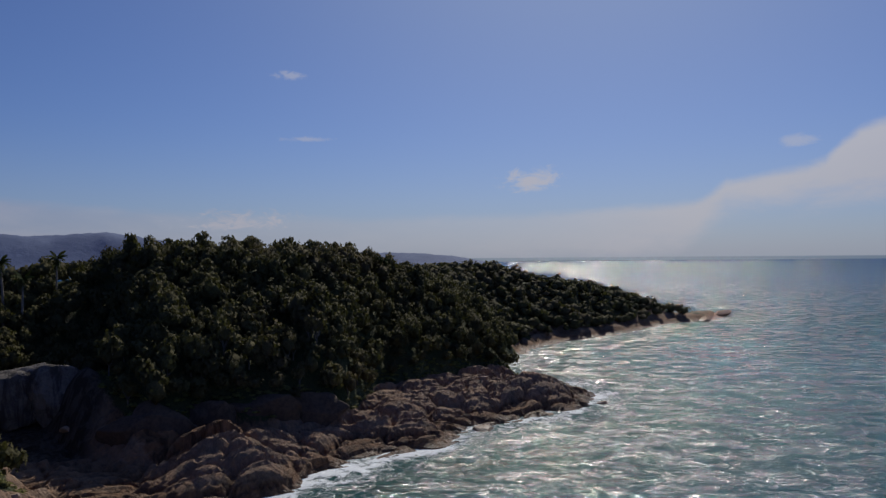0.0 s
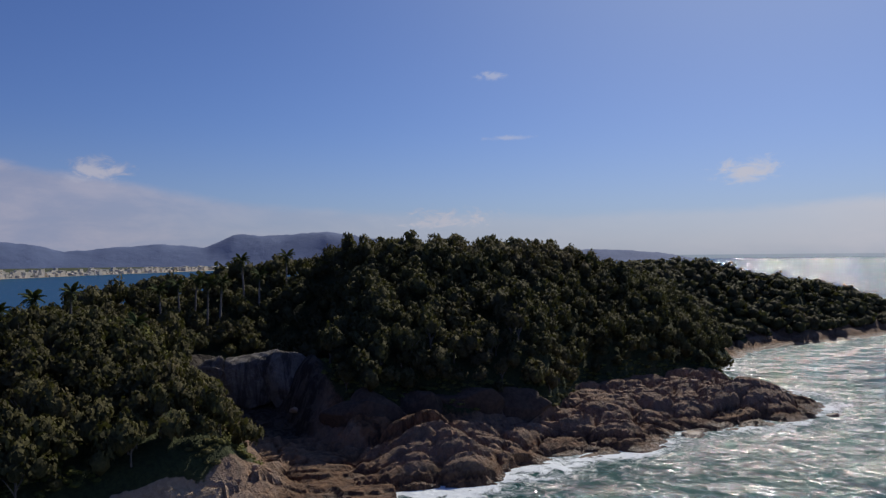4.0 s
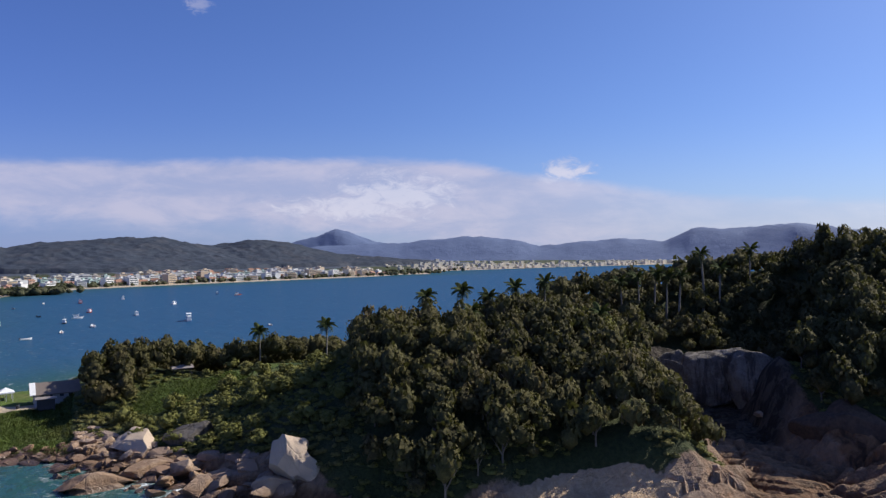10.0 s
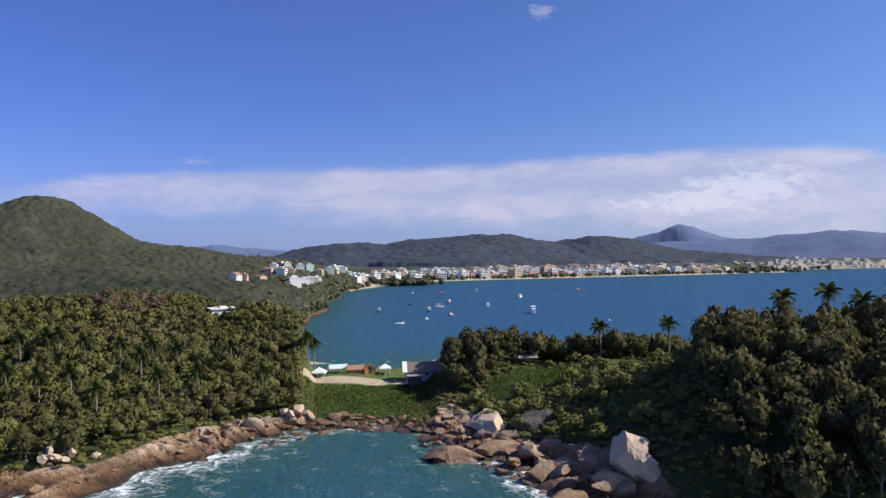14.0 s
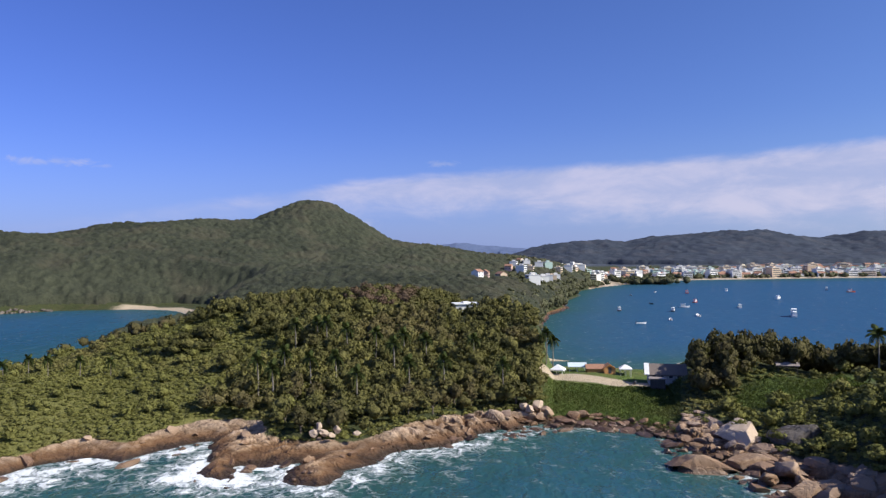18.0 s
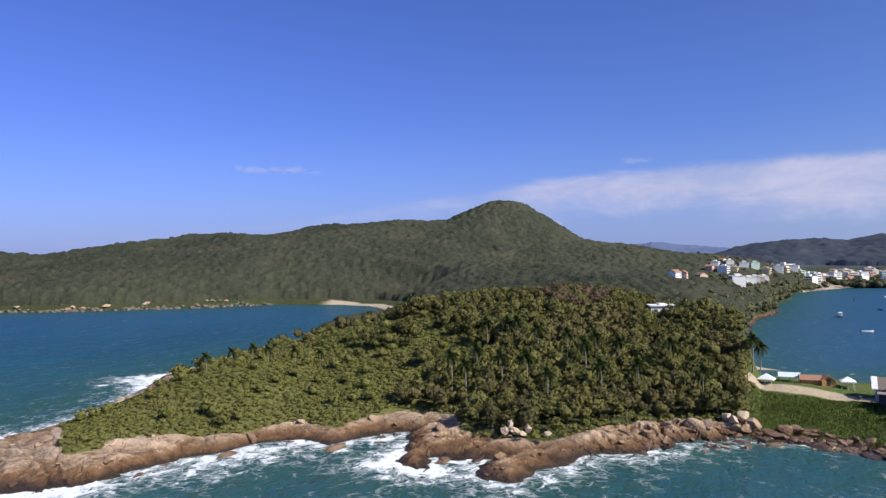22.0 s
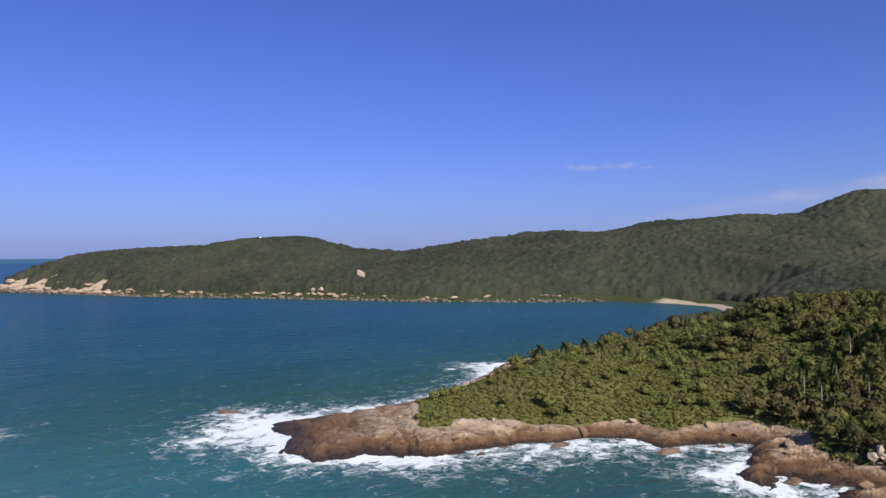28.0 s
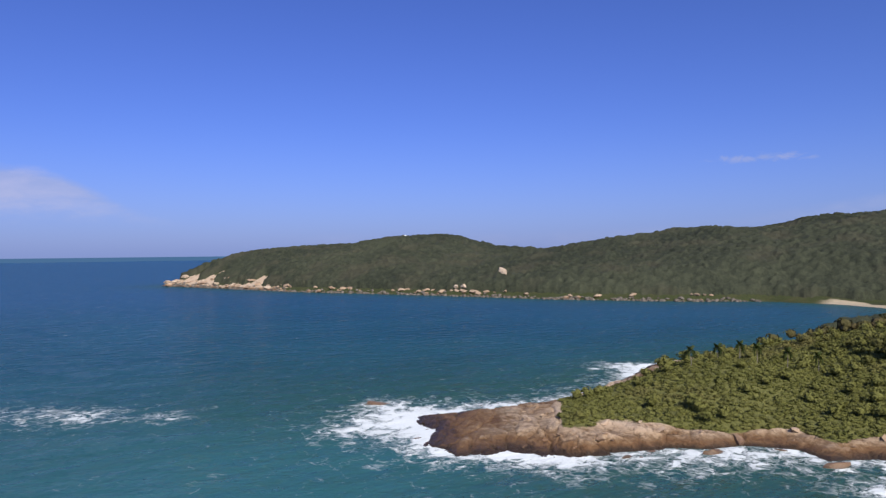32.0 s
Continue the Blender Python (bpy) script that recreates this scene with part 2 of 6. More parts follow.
def make_sea(k):
    p = world_place(k)
    flat = k.scaled(p, 1, 1, 0)
    swell = k.noise(k.scaled(p, 0.05, 0.11, 0), 1.0, 3, 0.5, 0.4)
    chop = k.noise(k.scaled(p, 0.5, 0.7, 0), 1.0, 4, 0.6, 0.5)
    ripple = k.noise(flat, 1.9, 4, 0.65, 0.3)
    wind = k.noise(k.scaled(p, 0.006, 0.012, 0), 1.0, 4, 0.55, 0.6)
    surf, shoal, shelter, shallow = (k.attribute(name) for name in ("surf", "shoal", "shelter", "shallow"))
    c = k.mix(k.step(wind, 0.35, 0.65), (0.012, 0.064, 0.100), (0.017, 0.082, 0.120))
    c = k.mix(k.attribute("deep"), c, (0.019, 0.077, 0.170))
    c = k.mix(k.math("MULTIPLY", shelter, 0.9), c, (0.022, 0.076, 0.165))
    c = k.mix(k.math("MULTIPLY", shoal, 0.85), c, (0.026, 0.078, 0.064))
    c = k.mix(shallow, c, (0.030, 0.114, 0.128))
    # foam: lace and streaks where the swell breaks
    lace = k.add("ShaderNodeTexVoronoi", feature="DISTANCE_TO_EDGE")
    warp = k.add("ShaderNodeVectorMath", flat, k.scaled(k.add("ShaderNodeTexNoise", flat, None, 0.25).outputs[1], 5, 5, 0), operation="ADD").outputs[0]
    k.put(lace.inputs["Vector"], warp)
    k.put(lace.inputs["Scale"], 0.42)
    web = k.math("SUBTRACT", 1.0, k.step(lace.outputs[0], 0.0, 0.22))
    churn = k.noise(warp, 0.22, 6, 0.65, 0.8)
    froth = k.noise(warp, 1.1, 5, 0.7, 0.5)
    body = k.math("ADD", surf, k.math("ADD", k.math("MULTIPLY", k.math("SUBTRACT", churn, 0.5), 2.1), k.math("MULTIPLY", k.math("SUBTRACT", froth, 0.5), 0.9)))
    foam = k.step(body, 0.50, 0.86)
    thin = k.math("MULTIPLY", k.math("MULTIPLY", web, k.step(body, 0.2, 0.65)), 0.38)
    foam = k.math("MAXIMUM", foam, thin)
    white = k.mix(k.noise(flat, 1.2, 5, 0.7), (0.62, 0.68, 0.70), (0.86, 0.88, 0.88))
    c = k.mix(foam, c, white)
    height = k.math("ADD", k.math("MULTIPLY", swell, 0.9), k.math("ADD", k.math("MULTIPLY", chop, 0.5), k.math("MULTIPLY", foam, 0.25)))
    calm = k.math("SUBTRACT", 1.0, k.math("MULTIPLY", shelter, 0.5))
    b = k.add("ShaderNodeBump")
    for key, value in (("Strength", calm), ("Distance", 1.0), ("Height", height)):
        k.put(b.inputs[key], value)
    # wavelets: small faces of their own tilt, in three sizes, which catch the sun one by one
    tilt = None
    for size, lean in ((2.6, 0.31), (0.8, 0.27), (0.22, 0.15)):
        n = k.add("ShaderNodeTexVoronoi", feature="F1")
        wavy = k.add("ShaderNodeVectorMath", k.scaled(p, 0.62, 1.0, 0), k.scaled(k.add("ShaderNodeTexNoise", flat, None, size * 1.3).outputs[1], 0.9 / size, 0.9 / size, 0), operation="ADD").outputs[0]
        k.put(n.inputs["Vector"], wavy)
        k.put(n.inputs["Scale"], size)
        t = k.add("ShaderNodeVectorMath", k.add("ShaderNodeVectorMath", n.outputs["Color"], (0.5, 0.5, 0.5), operation="SUBTRACT").outputs[0], (lean * 1.35, lean * 2.2, 0), operation="MULTIPLY").outputs[0]
        tilt = t if tilt is None else k.add("ShaderNodeVectorMath", tilt, t, operation="ADD").outputs[0]
    scaled_tilt = k.add("ShaderNodeVectorMath", tilt, operation="SCALE")
    k.put(scaled_tilt.inputs["Scale"], calm)
    facet = k.add("ShaderNodeVectorMath", k.add("ShaderNodeVectorMath", scaled_tilt.outputs[0], b, operation="ADD").outputs[0], operation="NORMALIZE").outputs[0]
    # body of the water, and the sheen of a wind-roughened face that never mirrors fully
    water = k.add("ShaderNodeBsdfDiffuse", c)
    k.put(water.inputs["Normal"], b)
    sheen = k.add("ShaderNodeBsdfGlossy", (1, 1, 1), k.math("ADD", k.math("MULTIPLY", foam, 0.4), 0.12))
    k.put(sheen.inputs["Normal"], facet)
    edge = k.add("ShaderNodeFresnel", 1.33)
    k.put(edge.inputs["Normal"], b)
    share = k.math("MINIMUM", edge, k.math("SUBTRACT", 0.16, k.math("MULTIPLY", shelter, 0.055)))
    share = k.math("MULTIPLY", share, k.math("SUBTRACT", 1.0, k.math("MULTIPLY", foam, 0.8)))
    share = k.math("MULTIPLY", share, k.math("ADD", k.math("MULTIPLY", k.step(k.noise(k.scaled(p, 0.09, 0.16, 0), 1.0, 5, 0.65, 0.5), 0.3, 0.7), 0.9), 0.5))
    return k.add("ShaderNodeMixShader", share, water, sheen)


def leaf_material(name, dark, light, dry, spots=0.25):
    def build(k):
        p = world_place(k)
        tint = k.attribute("tint")
        # fine noise: leaf colour darker where the bump dips, lighter where it rises
        speckle = k.noise(p, 1.7, 4, 0.75)
        c = k.mix(tint, dark, light)
        c = k.mix(k.math("MULTIPLY", k.step(k.noise(p, 0.6, 3), 0.45, 0.7), 0.4), c, light)
        c = k.mix(k.math("MULTIPLY", k.step(k.noise(p, 0.035, 4), 0.5, 0.68), spots), c, dry)
        c = k.mix(k.math("MULTIPLY", k.step(speckle, 0.52, 0.36), 0.42), c, tuple(v * 0.4 for v in dark))
        c = k.mix(k.math("MULTIPLY", k.step(speckle, 0.52, 0.68), 0.4), c, tuple(v * 1.35 for v in light))
        top = surface(k, c, 0.75, speckle, 0.9, 0.5, spec=0.12)
        through_leaf = k.add("ShaderNodeBsdfTranslucent", k.mix(0.5, c, (0.11, 0.13, 0.02)))
        return k.add("ShaderNodeMixShader", 0.2, top, through_leaf)
    return material(name, build)


def canopy_material(name, dark, light, dry):
    """A closed roof of crowns seen from far off."""
    def build(k):
        p = world_place(k)
        c = k.mix(k.attribute("tint"), dark, light)
        leafy = k.noise(p, 0.42, 5, 0.75)
        c = k.mix(k.math("MULTIPLY", k.step(leafy, 0.42, 0.68), 0.55), c, tuple(v * 1.25 for v in light))
        c = k.mix(k.math("MULTIPLY", k.step(leafy, 0.5, 0.3), 0.35), c, tuple(v * 0.6 for v in dark))
        c = k.mix(k.math("MULTIPLY", k.step(k.noise(p, 0.022, 4), 0.48, 0.66), 0.5), c, dry)
        return surface(k, c, 0.85, leafy, 0.8, 1.6, spec=0.1)
    return material(name, build)


def plain(name, a, b, rough=0.7, scale=1.5, bump=0.2, metal=0.0, stain=0.25):
    """Painted, rendered or wooden surfaces: two tones, a coarse stain and a fine grain."""
    def build(k):
        p = k.add("ShaderNodeTexCoord").outputs["Object"]
        fine, coarse = k.noise(p, scale * 4, 5, 0.7), k.noise(p, scale * 0.5, 4)
        c = k.mix(k.step(fine, 0.3, 0.7), a, b)
        dark = tuple(v * 0.55 for v in a)
        c = k.mix(k.math("MULTIPLY", k.step(coarse, 0.5, 0.75), stain), c, dark)
        return surface(k, c, rough, fine, bump, 0.03, metal)
    return material(name, build)


def make_rubble(k):
    p = world_place(k)
    rock, wet, relief = rock_colour(k, p)
    own = k.add("ShaderNodeObjectInfo").outputs["Random"]
    rock = k.mix(k.math("MULTIPLY", own, 0.55), rock, (0.21, 0.125, 0.085))
    # blocks in the headland's dark zones carry its shade in a deeper brown
    rock = k.mix(k.math("MULTIPLY", k.attribute("stain"), 0.8), rock, k.mix(own, (0.055, 0.034, 0.025), (0.19, 0.118, 0.080)))
    return surface(k, rock, k.math("ADD", k.math("MULTIPLY", wet, 0.45), 0.38), relief, 0.8, 0.3)


def make_pale(k):
    p = world_place(k)
    rock, wet, relief = rock_colour(k, p)
    return surface(k, k.mix(0.4, rock, (0.44, 0.355, 0.27)), k.math("ADD", k.math("MULTIPLY", wet, 0.45), 0.4), relief, 0.8, 0.3)


GROUND, BOULDER, SEA = material("ground", make_ground), material("granite", make_boulder), material("sea", make_sea)
RUBBLE = material("broken_granite", make_rubble)
PALE = material("pale_granite", make_pale)
LEAF = leaf_material("forest_leaves", (0.066, 0.060, 0.028), (0.140, 0.126, 0.050), (0.150, 0.104, 0.060), 0.5)
SCRUB = leaf_material("scrub_leaves", (0.128, 0.132, 0.038), (0.205, 0.203, 0.062), (0.21, 0.165, 0.078), 0.45)
# hill greens are lifted and greyed in colour to stand for haze
FAR_LEAF = leaf_material("hill_leaves", (0.076, 0.080, 0.044), (0.130, 0.134, 0.074), (0.150, 0.125, 0.082), 0.45)
# ridge greens turned blue: the haze of distance sits in the base colour
HAZY_RIDGE_LEAF = leaf_material("hazy_ridge_leaves", (0.052, 0.064, 0.090), (0.074, 0.088, 0.116), (0.090, 0.092, 0.112))
MIXED_LEAF = leaf_material("mixed_leaves", (0.085, 0.084, 0.030), (0.190, 0.178, 0.060), (0.19, 0.145, 0.075), 0.5)
# canopy green made less saturated, with the bay's haze in its colour
CANOPY = canopy_material("hill_canopy", (0.024, 0.029, 0.021), (0.060, 0.066, 0.042), (0.076, 0.070, 0.048))
# same painted-in blue haze for the ridge's closed forest roof
HAZY_RIDGE_CANOPY = canopy_material("hazy_ridge_canopy", (0.032, 0.041, 0.058), (0.052, 0.063, 0.084), (0.072, 0.074, 0.086))
GRASS = leaf_material("grass_blades", (0.105, 0.165, 0.040), (0.175, 0.240, 0.060), (0.21, 0.19, 0.08), 0.5)
DRY = leaf_material("dry_leaves", (0.11, 0.075, 0.05), (0.19, 0.13, 0.09), (0.2, 0.15, 0.1))
FROND = leaf_material("palm_fronds", (0.040, 0.062, 0.016), (0.090, 0.110, 0.032), (0.14, 0.11, 0.05))
BARK = plain("bark", (0.10, 0.08, 0.06), (0.19, 0.16, 0.13), 0.9, 2.0, 0.6)
PALM_BARK = plain("palm_bark", (0.17, 0.15, 0.12), (0.28, 0.25, 0.21), 0.9, 2.0, 0.6)


# ---------------------------------------------------------------- plan of the coast
# One closed coastline in four stretches: plan metres from the hovering point.
HEAD_NEAR = [(-189, 21), (-178, 32), (-164, 31), (-152, 37), (-147, 44), (-131, 46), (-118, 55), (-106, 66), (-96, 74), (-84, 86), (-70, 94), (-60, 108),
             (-56, 120), (-83, 145), (-105, 160), (-102, 164), (-79, 151), (-60, 137), (-53, 131), (-46, 132), (-40, 135), (-31, 140), (-28, 153), (-18, 160), (-2, 170), (4, 180), (10, 192), (19, 198), (32, 203), (41, 212), (50, 233), (43, 240), (30, 243), (45, 255), (28, 268), (20, 285)]
HEAD_FAR = [(28, 301), (35, 326), (50, 361), (68, 382), (89, 396), (117, 429), (158, 476), (190, 492), (216, 540), (196, 545), (160, 520), (120, 530), (60, 515), (0, 480), (-60, 420), (-100, 350),
            (-140, 300), (-190, 260), (-235, 215), (-268, 165), (-290, 110), (-305, 62), (-293, 39), (-296, 18), (-310, 4)]
BAY = [(-360, 0), (-398, 2), (-457, 4), (-513, 8), (-574, 26), (-650, 24), (-741, 45), (-800, 40), (-870, 66), (-892, 73), (-1007, 141), (-1087, 237), (-1127, 398), (-1156, 570), (-1189, 771), (-1235, 884),
       (-1225, 960), (-1300, 1010), (-1400, 1130), (-1425, 1425), (-1430, 1650), (-1420, 1850), (-1400, 2100), (-1250, 2500), (-1000, 2900), (-3400, 3000), (-3400, -1500)]
OUTER = [(-1500, -1200), (-800, -1050), (-500, -1110), (-330, -1180), (-153, -1091), (-220, -929), (-266, -803), (-314, -728), (-366, -637), (-422, -524), (-487, -441), (-545, -395), (-560, -340), (-550, -300), (-510, -262),
         (-430, -222), (-327, -205), (-262, -212), (-205, -202), (-163, -178), (-139, -173), (-109, -177), (-91, -178), (-87, -160), (-78, -149), (-81, -137), (-93, -134)]
HILL = [(-104, -122), (-125, -113), (-134, -109), (-148, -100), (-145, -91), (-156, -85), (-163, -81), (-151, -75), (-139, -70), (-135, -62), (-147, -65), (-149, -54), (-139, -51), (-132, -43), (-142, -38), (-152, -34), (-161, -29), (-166, -17), (-180, -7), (-188, 5)]
COAST = np.array(HEAD_NEAR + HEAD_FAR + BAY + OUTER + HILL, float)


def lattice(ix, iy, seed):
    h = (ix.astype(np.int64) * 374761393 + iy.astype(np.int64) * 668265263 + seed * 1442695041) & 0x7FFFFFFF
    h = ((h ^ (h >> 13)) * 1274126177) & 0x7FFFFFFF
    return ((h ^ (h >> 16)) & 0xFFFFF) / 0xFFFFF


def wobble(x, y, size, seed=0):
    """Smooth noise between 0 and 1 with features of that size."""
    u, v = x / size, y / size
    iu, iv = np.floor(u), np.floor(v)
    fu, fv = u - iu, v - iv
    fu, fv = fu * fu * (3 - 2 * fu), fv * fv * (3 - 2 * fv)
    a, b = lattice(iu, iv, seed), lattice(iu + 1, iv, seed)
    c, d = lattice(iu, iv + 1, seed), lattice(iu + 1, iv + 1, seed)
    return (a * (1 - fu) + b * fu) * (1 - fv) + (c * (1 - fu) + d * fu) * fv


def cells(x, y, size, seed):
    """Broken blocks: distance to the nearest crack (0..1), each block's own number, and the offset from its middle."""
    u, v = x / size, y / size
    iu, iv = np.floor(u), np.floor(v)
    first, second = np.full(x.shape, 9.0), np.full(x.shape, 9.0)
    number, ox, oy = np.zeros(x.shape), np.zeros(x.shape), np.zeros(x.shape)
    for i in (-1, 0, 1):
        for j in (-1, 0, 1):
            cu, cv = iu + i, iv + j
            du, dv = cu + lattice(cu, cv, seed) - u, cv + lattice(cu, cv, seed + 1) - v
            q = np.hypot(du, dv)
            closer = q < first
            second = np.where(closer, first, np.minimum(second, q))
            number, ox, oy = np.where(closer, lattice(cu, cv, seed + 2), number), np.where(closer, du, ox), np.where(closer, dv, oy)
            first = np.where(closer, q, first)
    return second - first, number, -ox * size, -oy * size


def shore(x, y):
    """Metres to the coastline, positive on land."""
    best, inside = np.full(x.shape, 1e12), np.zeros(x.shape, bool)
    for (ax, ay), (bx, by) in zip(COAST, np.roll(COAST, -1, 0)):
        dx, dy = bx - ax, by - ay
        s = np.clip(((x - ax) * dx + (y - ay) * dy) / (dx * dx + dy * dy), 0, 1)
        best = np.minimum(best, (x - ax - s * dx) ** 2 + (y - ay - s * dy) ** 2)
        if dy:
            inside ^= ((ay > y) != (by > y)) & (x < ax + (y - ay) / dy * dx)
    return np.where(inside, 1, -1) * np.sqrt(best)


# Crests: bearing, distance, height of the ground, reach to each side.
CRESTS = [
    [(66, 212, 11, 40), (60, 188, 17, 38), (54, 170, 24.5, 42), (50, 168, 21, 42), (46, 172, 21, 42), (42, 190, 27, 52), (37, 215, 31, 70), (32, 222, 39, 78), (26, 228, 44, 85), (17, 232, 42, 85), (12, 240, 40.5, 85),
     (6.5, 255, 41, 80), (3.8, 275, 37, 75), (2, 320, 28, 70), (0, 400, 36, 75), (-2.1, 420, 37, 75), (-7.5, 440, 28, 65), (-11.4, 455, 26, 60), (-15, 470, 21, 55), (-17.5, 490, 5, 40)],
    [(75.2, 228, 14, 19), (69, 228, 9, 30), (64, 222, 12, 34)],
    [(90, 275, 20, 40), (93, 295, 24, 60), (97, 310, 21, 75), (102, 305, 24, 85), (108, 300, 25, 85), (112, 285, 24, 55), (117, 262, 13, 36), (121, 245, 7, 34), (129, 230, 11.5, 38), (134, 222, 7.5, 34), (140, 205, 3, 26)],
    [(88.6, 790, 4, 50), (91, 880, 20, 75), (96, 930, 38, 170), (101, 960, 51, 190), (104.4, 980, 61, 190), (108.4, 1000, 113, 142), (112, 1000, 88, 230), (119.3, 980, 81, 270), (126.5, 950, 69, 250), (135.4, 950, 51, 240), (140.5, 960, 46, 230),
     (147.6, 1000, 44, 210), (152.5, 1050, 63, 200), (157, 1070, 51, 190), (163.2, 1110, 43, 180), (167.4, 1110, 29, 150), (170.2, 1100, 6, 100)],
    [(100, 560, 22, 160), (106, 640, 30, 180), (113, 700, 26, 170)],
    [(93.5, 1900, 4, 208), (91.0, 1950, 24, 221), (86, 2000, 62, 247), (83, 2000, 38, 247), (78, 2050, 80, 299), (75.5, 2100, 86, 312), (71, 2150, 66, 273), (68.7, 2150, 52, 260), (66.5, 2200, 80, 260), (62, 2300, 38, 312), (58, 2500, 25, 390)],
]


def crest_height(x, y, line):
    best, top = np.full(x.shape, 1e12), np.zeros(x.shape)
    pts = [(*at(a, d), h, w) for a, d, h, w in line]
    total = np.zeros(x.shape)
    for (ax, ay, ah, aw), (bx, by, bh, bw) in zip(pts, pts[1:]):
        dx, dy = bx - ax, by - ay
        s = np.clip(((x - ax) * dx + (y - ay) * dy) / (dx * dx + dy * dy), 0, 1)
        q = (x - ax - s * dx) ** 2 + (y - ay - s * dy) ** 2
        h, w = ah + (bh - ah) * s, aw + (bw - aw) * s
        total = np.maximum(total, h * np.exp(-q / (w * w)))
    return total


def bump_at(x, y, bearing, distance, reach):
    cx, cy = at(bearing, distance)
    return np.exp(-((x - cx) ** 2 + (y - cy) ** 2) / reach ** 2)


def bearing_of(x, y):
    a = np.degrees(np.arctan2(-x, y))
    return np.where(a < -90, a + 360, a)


def steps(v, low, high):
    s = np.clip((v - low) / (high - low), 0, 1)
    return s * s * (3 - 2 * s)


def land(x, y):
    """Ground height, rockiness, sand and grass at plan positions."""
    d, far, turn = shore(x, y), np.hypot(x, y), bearing_of(x, y)
    near = 1 - steps(far, 560, 700)
    rough = wobble(x, y, 23, 3) * 0.6 + wobble(x, y, 9, 4) * 0.4
    dd = d + (rough - 0.5) * 9 * near * steps(d, -6, 3)
    hills = (sum(crest_height(x, y, line) ** 4 for line in CRESTS)) ** 0.25
    hills = hills + (wobble(x, y, 60, 8) - 0.5) * 0.12 * hills + (wobble(x, y, 130, 9) - 0.5) * 0.16 * hills * (far > 500)
    # the shore's own slope: beaches flat, rocks steep, the ravine's walls sheer
    beach = np.maximum.reduce([
        steps(d, -40, -5) * 0, bump_at(x, y, 84.5, 305, 30), bump_at(x, y, 117, 640, 60),
        ((turn < 86) & (turn > 25) & (far > 860)) * 1.0])
    beach = np.clip(beach * 1.4, 0, 1)
    head = (1 - steps(turn, 20, 27)) * (far < 330)
    # the headland's apron of bare rock ends at the tree line
    line = np.interp(turn, (-9, -5, -0.6, 4.8, 8, 12, 17, 22, 27), (284, 266, 238, 212, 184, 172, 170, 163, 158))
    behind = far - line + 10 * (wobble(x, y, 11, 25) - 0.5)
    spit = steps(turn, 136.5, 143.5) * near
    shelf = np.where(dd < 12, 0.42 * dd, 5.0 + (dd - 12) * np.where(turn < 60, 0.8, 0.62))
    wall = steps(turn, 6, 10) * (1 - steps(turn, 22, 27))
    shelf_head = np.minimum(0.34 * dd, 4.6 + 0.07 * dd) + np.clip(behind + 3, 0, 5) * 0.7 * wall + np.minimum(np.maximum(behind, 0) * 0.64, np.maximum(dd, 0) * 0.9)
    east = steps(turn, 91, 95)
    shelf = shelf * (1 - east) + east * np.where(dd < 7, 0.66 * dd, np.maximum(4.6 + (dd - 7) * 0.1, 5.0 + (dd - 12) * 0.62))
    slope = shelf * (1 - head) + shelf_head * head
    lobe = bump_at(x, y, 46, 132, 40)
    slope = slope + np.clip(lobe, 0, 1) * np.clip(dd, 0, 26) * 0.62
    foot = np.clip(1.3 * bump_at(x, y, 56, 132, 17), 0, 1)
    slope = slope + foot * np.clip(dd - 2, 0, 8) * 0.75
    slab = np.clip(1.6 * (bump_at(x, y, 36.0, 123, 9) + bump_at(x, y, 42.0, 121, 9)), 0, 1)
    slope = slope * (1 - slab) + slab * (1.0 + 0.27 * np.clip(dd, -4, 18) + np.maximum(dd - 18, 0) * 0.8)
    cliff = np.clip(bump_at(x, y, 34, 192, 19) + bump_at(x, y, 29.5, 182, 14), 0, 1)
    slope = slope + cliff * np.clip(dd - 2, 0, 9) * 2.4
    slope = slope + np.clip(dd - 6, 0, 18) * 0.5 * bump_at(x, y, 91, 270, 34)
    slope = slope * (1 - beach) + beach * (np.clip(d, -50, 60) * 0.07 + np.clip(d - 170, 0, 2000) * 0.22)
    spur = spit * np.clip(dd * 0.36, -3, np.interp(turn, (140, 145, 148, 151, 154), (5.2, 4.6, 3.2, 1.8, 1.0)))
    slope = slope * (1 - spit) + spur
    base = np.where(far > 900, 3.0, 2.2) + (1 - beach) * 2.5
    top = np.maximum(hills, base)
    # isthmus: a bank, then a level track
    neck = steps(turn, 78.4, 80.2) * (1 - steps(turn, 88.8, 90.2)) * (far < 300) * (far > 170)
    top = top * (1 - neck) + np.minimum(top, 7.2) * neck
    level = 1.2 + np.clip(dd - 4, 0, 34) * 0.19 - np.clip(far - 246, 0, 60) * 0.12
    slope = slope * (1 - neck) + np.where(d > 0, level, slope) * neck
    # rock hump before the wall
    slope = slope + 3.4 * bump_at(x, y, 16.5, 156, 9) + 2.2 * bump_at(x, y, 11, 160, 7) + 1.6 * bump_at(x, y, 3, 186, 8) + 1.5 * bump_at(x, y, -7, 222, 9)
    soft = 3.0
    h = -soft * np.log(np.exp(-np.clip(slope, -60, 300) / soft) + np.exp(-top / soft))
    h = np.where(d < 0, np.clip(d * 0.5, -6, 0) + np.minimum(h, 0) * 0.2, h)
    # broken rock
    band = 13 + 3 * head - 7 * foot + 2 * slab + 6 * (wobble(x, y, 14, 5) - 0.5) * 2 - 5 * neck
    band = band + np.where(turn > 141, spit * 60, 0)
    band = np.where((turn > 82) & (turn < 94) & (far > 262), 4.0, band)
